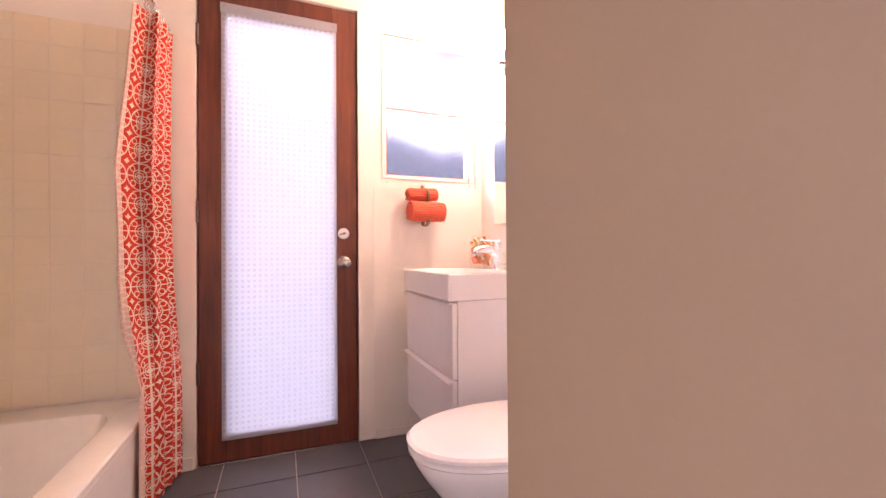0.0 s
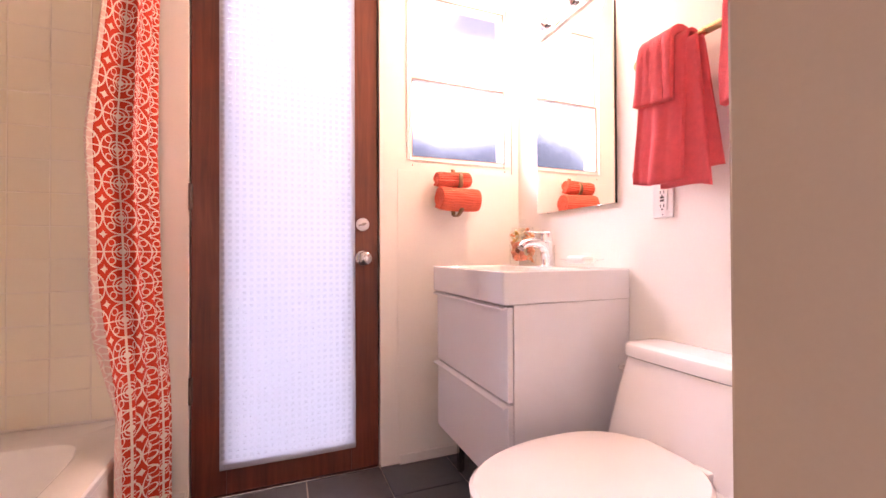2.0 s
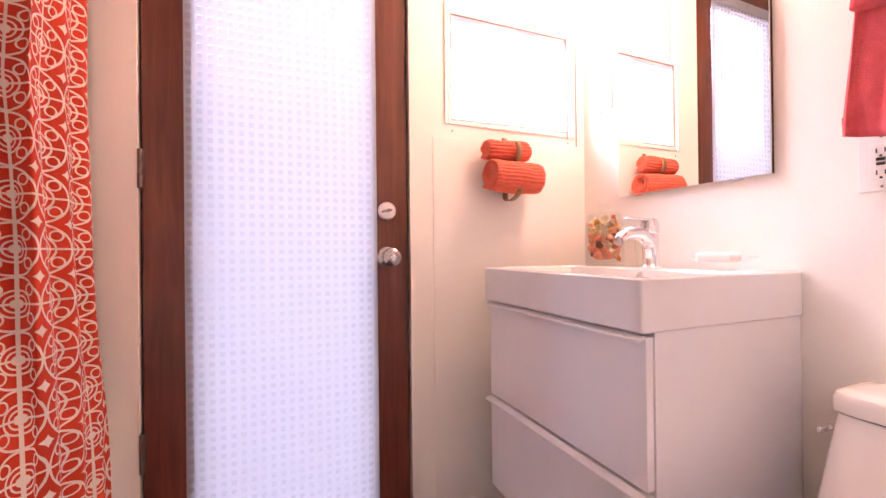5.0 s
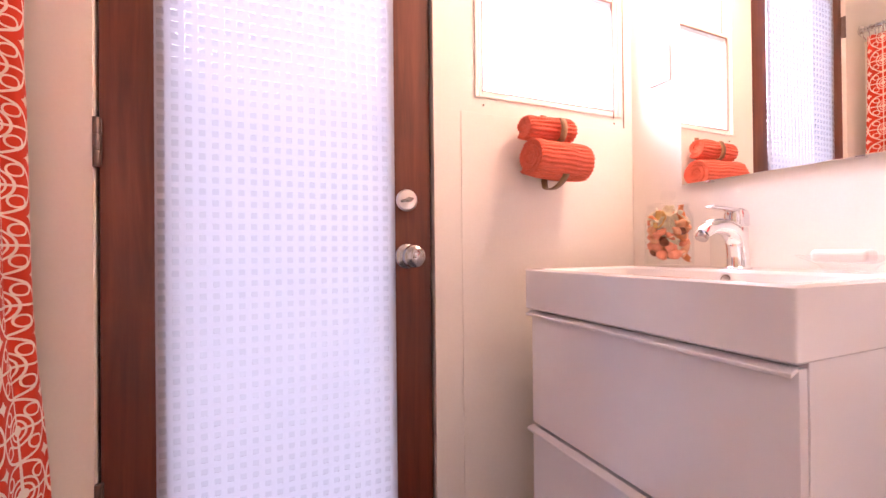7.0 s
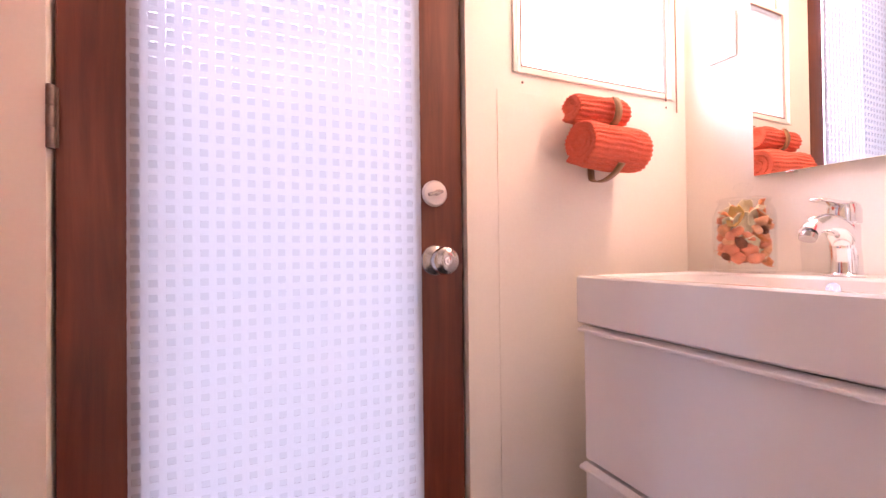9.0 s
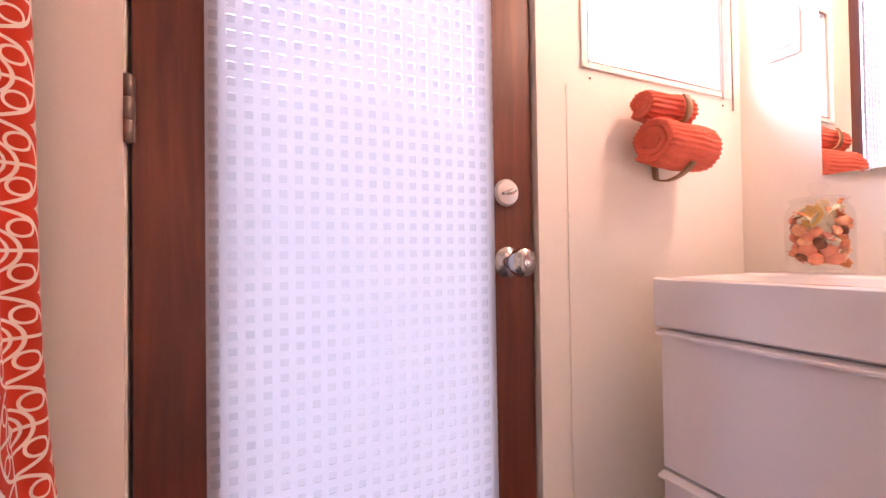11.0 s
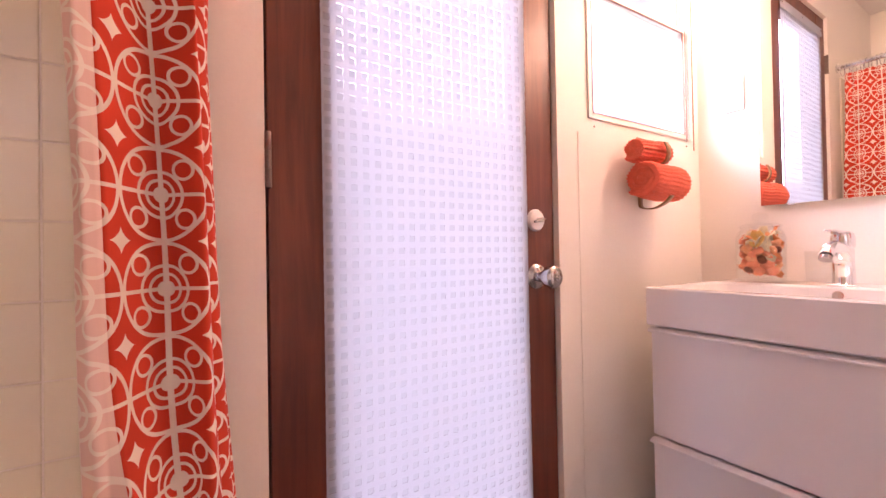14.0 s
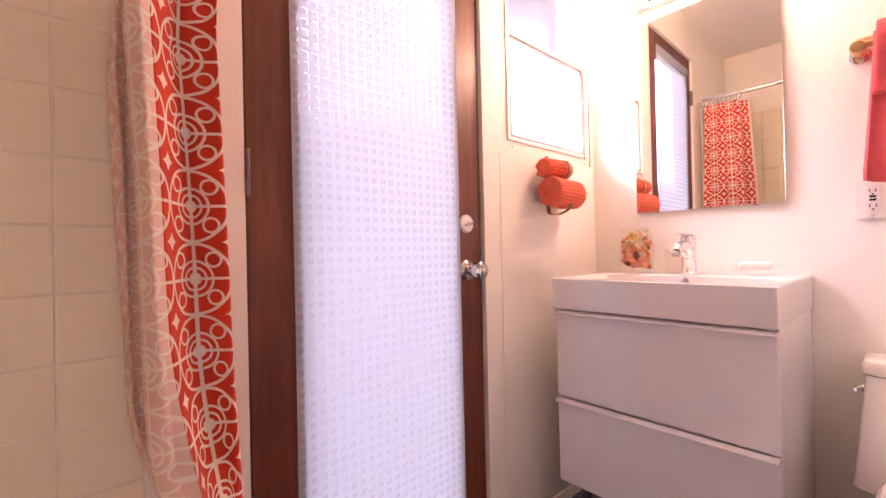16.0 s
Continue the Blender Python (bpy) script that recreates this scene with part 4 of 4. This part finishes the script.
def build_roll_holder():
    h = thing("towel_holder", 1.050, -0.0065, 1.10, "bent wood strap holder on the wall", "towel holder")

    def strap(pts, name):
        c = spline(pts, 6)
        part(name, sheet(len(c) - 1, 1, lambda i, j: (c[i].x + (-0.0095 if j == 0 else 0.0095), c[i].y, c[i].z), 0.003), STRAPWOOD, h)

    strap([(0, -0.002, 0.19), (0, -0.003, 0.11), (0, -0.003, 0.0), (0, -0.012, -0.022), (0, -0.045, -0.026), (0, -0.078, -0.014), (0, -0.098, 0.004)], "lower_strap")
    strap([(0, -0.004, 0.100), (0, -0.040, 0.096), (0, -0.078, 0.100), (0, -0.090, 0.118), (0, -0.090, 0.138), (0, -0.082, 0.156)], "upper_strap")
    return h


build_roll_holder()
build_roll("rolled_towel", "orange ribbed towel rolled up in the holder", 1.047, -0.068, 1.149, 0.056, 0.192, 5, 3.3, 1, -2.68)
build_roll("rolled_towel", "small orange towel rolled up on top", 1.030, -0.050, 1.237, 0.038, 0.166, 4, 2.3, -2, -2.68, 18)


# ---- toilet ----
TY = -1.020


def tank_lid():
    """A softly rounded slab, its upper edge rolled."""
    b, n, rings = bmesh.new(), 56, []
    for inset, z in ((0.006, 0.6085), (0.0, 0.612), (0.0, 0.636), (0.004, 0.644), (0.013, 0.6485), (0.035, 0.650), (0.070, 0.6505)):
        x0, x1, y0, y1 = -0.158 + inset, -0.001 - inset, -0.150 + inset, 0.222 - inset
        ring = []
        for k in range(n):
            a = 2 * math.pi * (k + 0.5) / n
            c, s = math.cos(a), math.sin(a)
            ring.append(b.verts.new(((x0 + x1) / 2 + (x1 - x0) / 2 * math.copysign(abs(c) ** 0.36, c), (y0 + y1) / 2 + (y1 - y0) / 2 * math.copysign(abs(s) ** 0.30, s), z)))
        rings.append(ring)
    for p, q in zip(rings, rings[1:]):
        for k in range(n):
            b.faces.new((p[k], p[(k + 1) % n], q[(k + 1) % n], q[k]))
    b.faces.new(rings[0][::-1])
    b.faces.new(rings[-1])
    bmesh.ops.recalc_face_normals(b, faces=b.faces[:])
    return b


def build_toilet():
    t = thing("toilet", EAST - 0.004, TY, 0, "white one-piece ceramic toilet with closed lid", "toilet")
    n = 44

    def oval(front, back, half, blunt=2.3):
        """Egg outline: x runs from the back (0) to the front (negative)."""
        pts = []
        for k in range(n):
            a = 2 * math.pi * k / n
            c, s = math.cos(a), math.sin(a)
            xc = -back - (front - back) * 0.42
            x = xc + ((front - back) * 0.42 if c > 0 else (front - back) * 0.58) * math.copysign(abs(c) ** (2 / (2.6 if c > 0 else 2.0)), c)
            pts.append((x, half * math.copysign(abs(s) ** (2 / blunt), s)))
        return pts

    def loft(levels):
        b = bmesh.new()
        rings = [[b.verts.new((x, y, z)) for x, y in oval(f, k, h)] for f, k, h, z in levels]
        for p, q in zip(rings, rings[1:]):
            for k in range(n):
                b.faces.new((p[k], p[(k + 1) % n], q[(k + 1) % n], q[k]))
        b.faces.new(rings[0][::-1])
        b.faces.new(rings[-1])
        bmesh.ops.recalc_face_normals(b, faces=b.faces[:])
        return b

    part("bowl", loft([(0.60, 0.05, 0.115, 0.0), (0.60, 0.05, 0.112, 0.03), (0.58, 0.05, 0.105, 0.14), (0.62, 0.05, 0.125, 0.24), (0.69, 0.06, 0.165, 0.33),
                       (0.715, 0.07, 0.180, 0.375), (0.715, 0.08, 0.180, 0.392)]), CERAMIC, t, smooth=True)
    part("seat", loft([(0.722, 0.20, 0.180, 0.3925), (0.728, 0.20, 0.186, 0.398), (0.728, 0.20, 0.186, 0.406), (0.720, 0.205, 0.180, 0.411)]), CERAMIC, t, smooth=True)
    lid = part("lid", loft([(0.722, 0.215, 0.181, 0.4125), (0.731, 0.210, 0.188, 0.417), (0.731, 0.210, 0.188, 0.425), (0.722, 0.215, 0.181, 0.432),
                            (0.60, 0.28, 0.12, 0.437), (0.50, 0.36, 0.04, 0.438)]), CERAMIC, t, smooth=True)
    for y in (-0.075, 0.075):
        part("lid_hinge", box((-0.222, y - 0.022, 0.400), (-0.192, y + 0.022, 0.426), 0.006), CERAMIC, lid, smooth=True)
    # tank tapers downwards into the body
    b = bmesh.new()
    rings = []
    for z, x0, x1, hw in ((0.34, -0.222, -0.004, 0.206), (0.42, -0.208, -0.002, 0.196), (0.52, -0.180, -0.002, 0.187), (0.607, -0.152, -0.002, 0.180)):
        pts = []
        for k in range(n):
            a = 2 * math.pi * (k + 0.5) / n
            c, s = math.cos(a), math.sin(a)
            e = 2 / 6.5
            pts.append(b.verts.new(((x0 + x1) / 2 + (x1 - x0) / 2 * math.copysign(abs(c) ** e, c), 0.036 + hw * math.copysign(abs(s) ** e, s), z)))
        rings.append(pts)
    for p, q in zip(rings, rings[1:]):
        for k in range(n):
            b.faces.new((p[k], p[(k + 1) % n], q[(k + 1) % n], q[k]))
    b.faces.new(rings[0][::-1])
    b.faces.new(rings[-1])
    bmesh.ops.recalc_face_normals(b, faces=b.faces[:])
    part("tank", b, CERAMIC, t, smooth=True)
    part("tank_lid", tank_lid(), CERAMIC, t, smooth=True)
    lever = part("flush_lever", lathe([(0, 0), (0.010, 0), (0.010, 0.005), (0.006, 0.008), (0.006, 0.020), (0, 0.021)], 18, m=pose(-0.110, 0.2175, 0.566, -90, 0, 0)), CHROME, t, "chrome flush lever", smooth=True)
    part("lever_arm", box((-0.146, 0.230, 0.560), (-0.104, 0.238, 0.572), 0.003), CHROME, lever)


build_toilet()


# ---- pieces of floor and walls ----
def tile_mesh(w, h, d, chamfer):
    """A flat tile lying on z = 0, its upper edges chamfered; 10 triangles."""
    b = bmesh.new()
    lo = [b.verts.new((x, y, 0)) for x, y in ((0, 0), (w, 0), (w, h), (0, h))]
    mid = [b.verts.new((x, y, d - chamfer)) for x, y in ((0, 0), (w, 0), (w, h), (0, h))]
    c = chamfer * 1.3
    hi = [b.verts.new((x, y, d)) for x, y in ((c, c), (w - c, c), (w - c, h - c), (c, h - c))]
    for p, q in ((lo, mid), (mid, hi)):
        for k in range(4):
            b.faces.new((p[k], p[(k + 1) % 4], q[(k + 1) % 4], q[k]))
    b.faces.new(hi)
    me = bpy.data.meshes.new("tile")
    b.to_mesh(me)
    b.free()
    return me


trng = random.Random(11)


def lay(name, me, parent, m):
    ob = new(name, me)
    ob.parent = parent
    ob.matrix_parent_inverse = parent.matrix_world.inverted()
    ob.matrix_world = m
    return ob


FLOOR_SHIFT = {-1: -0.53, 0: -0.232, 1: -0.228, 2: -0.38}
GROUTPALE = worn("pale_grout", (0.80, 0.735, 0.64), 0.8, grain=200, stain=5, vary=0.1, bump=0.2)

# floor: 0.30 m squares, each column shifted along
PITCH = 0.2985
floor_cache = {}
for col in range(-4, 5):
    x0 = 0.411 + col * PITCH
    for row in range(-11, 3):
        y1 = FLOOR_SHIFT.get(col, -0.232) + row * PITCH + PITCH
        y0 = y1 - PITCH
        xa, xb, ya, yb = max(x0, WEST), min(x0 + PITCH, EAST), max(y0, -3.2), min(y1, -0.0005)
        if xb - xa < 0.02 or yb - ya < 0.02:
            continue
        key = (round(xb - xa, 3), round(yb - ya, 3))
        if key not in floor_cache:
            floor_cache[key] = tile_mesh(key[0] - 0.0045, key[1] - 0.0045, 0.0065, 0.0012)
            floor_cache[key].materials.append(SLATE)
        lay("tile", floor_cache[key], floor, pose(xa + 0.002, ya + 0.002, -0.0066 + trng.uniform(0, 0.0004), 0, 0, trng.uniform(-0.06, 0.06)))

# wall tiles behind the tub: 108 mm squares
TP = 0.1085
square = tile_mesh(TP - 0.0022, TP - 0.0022, 0.0075, 0.0010)
square.materials.append(WALLTILE)
grid_x = [-0.279 + TP * k for k in range(-5, 1)]
for x in grid_x:
    for row in range(15):
        z = 0.353 + TP * row
        if z > 1.80:
            continue
        lay("tile", square, wall_north, pose(x + 0.0011, -0.0004, z + 0.0011, 90 + trng.uniform(-0.25, 0.25), trng.uniform(-0.1, 0.1), trng.uniform(-0.25, 0.25)))
part("grout", box((WEST + 0.0005, -0.0066, 0.346), (grid_x[-1] + TP, -0.0006, 1.862)), GROUTPALE, wall_north, "pale grout between the wall tiles")
# the long wall's tiles, farther off, joined into one part
b = bmesh.new()
for k in range(14):
    for row in range(14):
        y, z = -0.010 - TP * (k + 1), 0.416 + TP * row
        q = bmesh.new()
        q.from_mesh(square)
        q.transform(pose(WEST + 0.0004, y, z, 90, 0, 90))
        me = bpy.data.meshes.new("joining")
        q.to_mesh(me)
        q.free()
        b.from_mesh(me)
        bpy.data.meshes.remove(me)
tagged(part("tile_field", b, WALLTILE, wall_west, "cream square wall tiles"), kind="stuff")
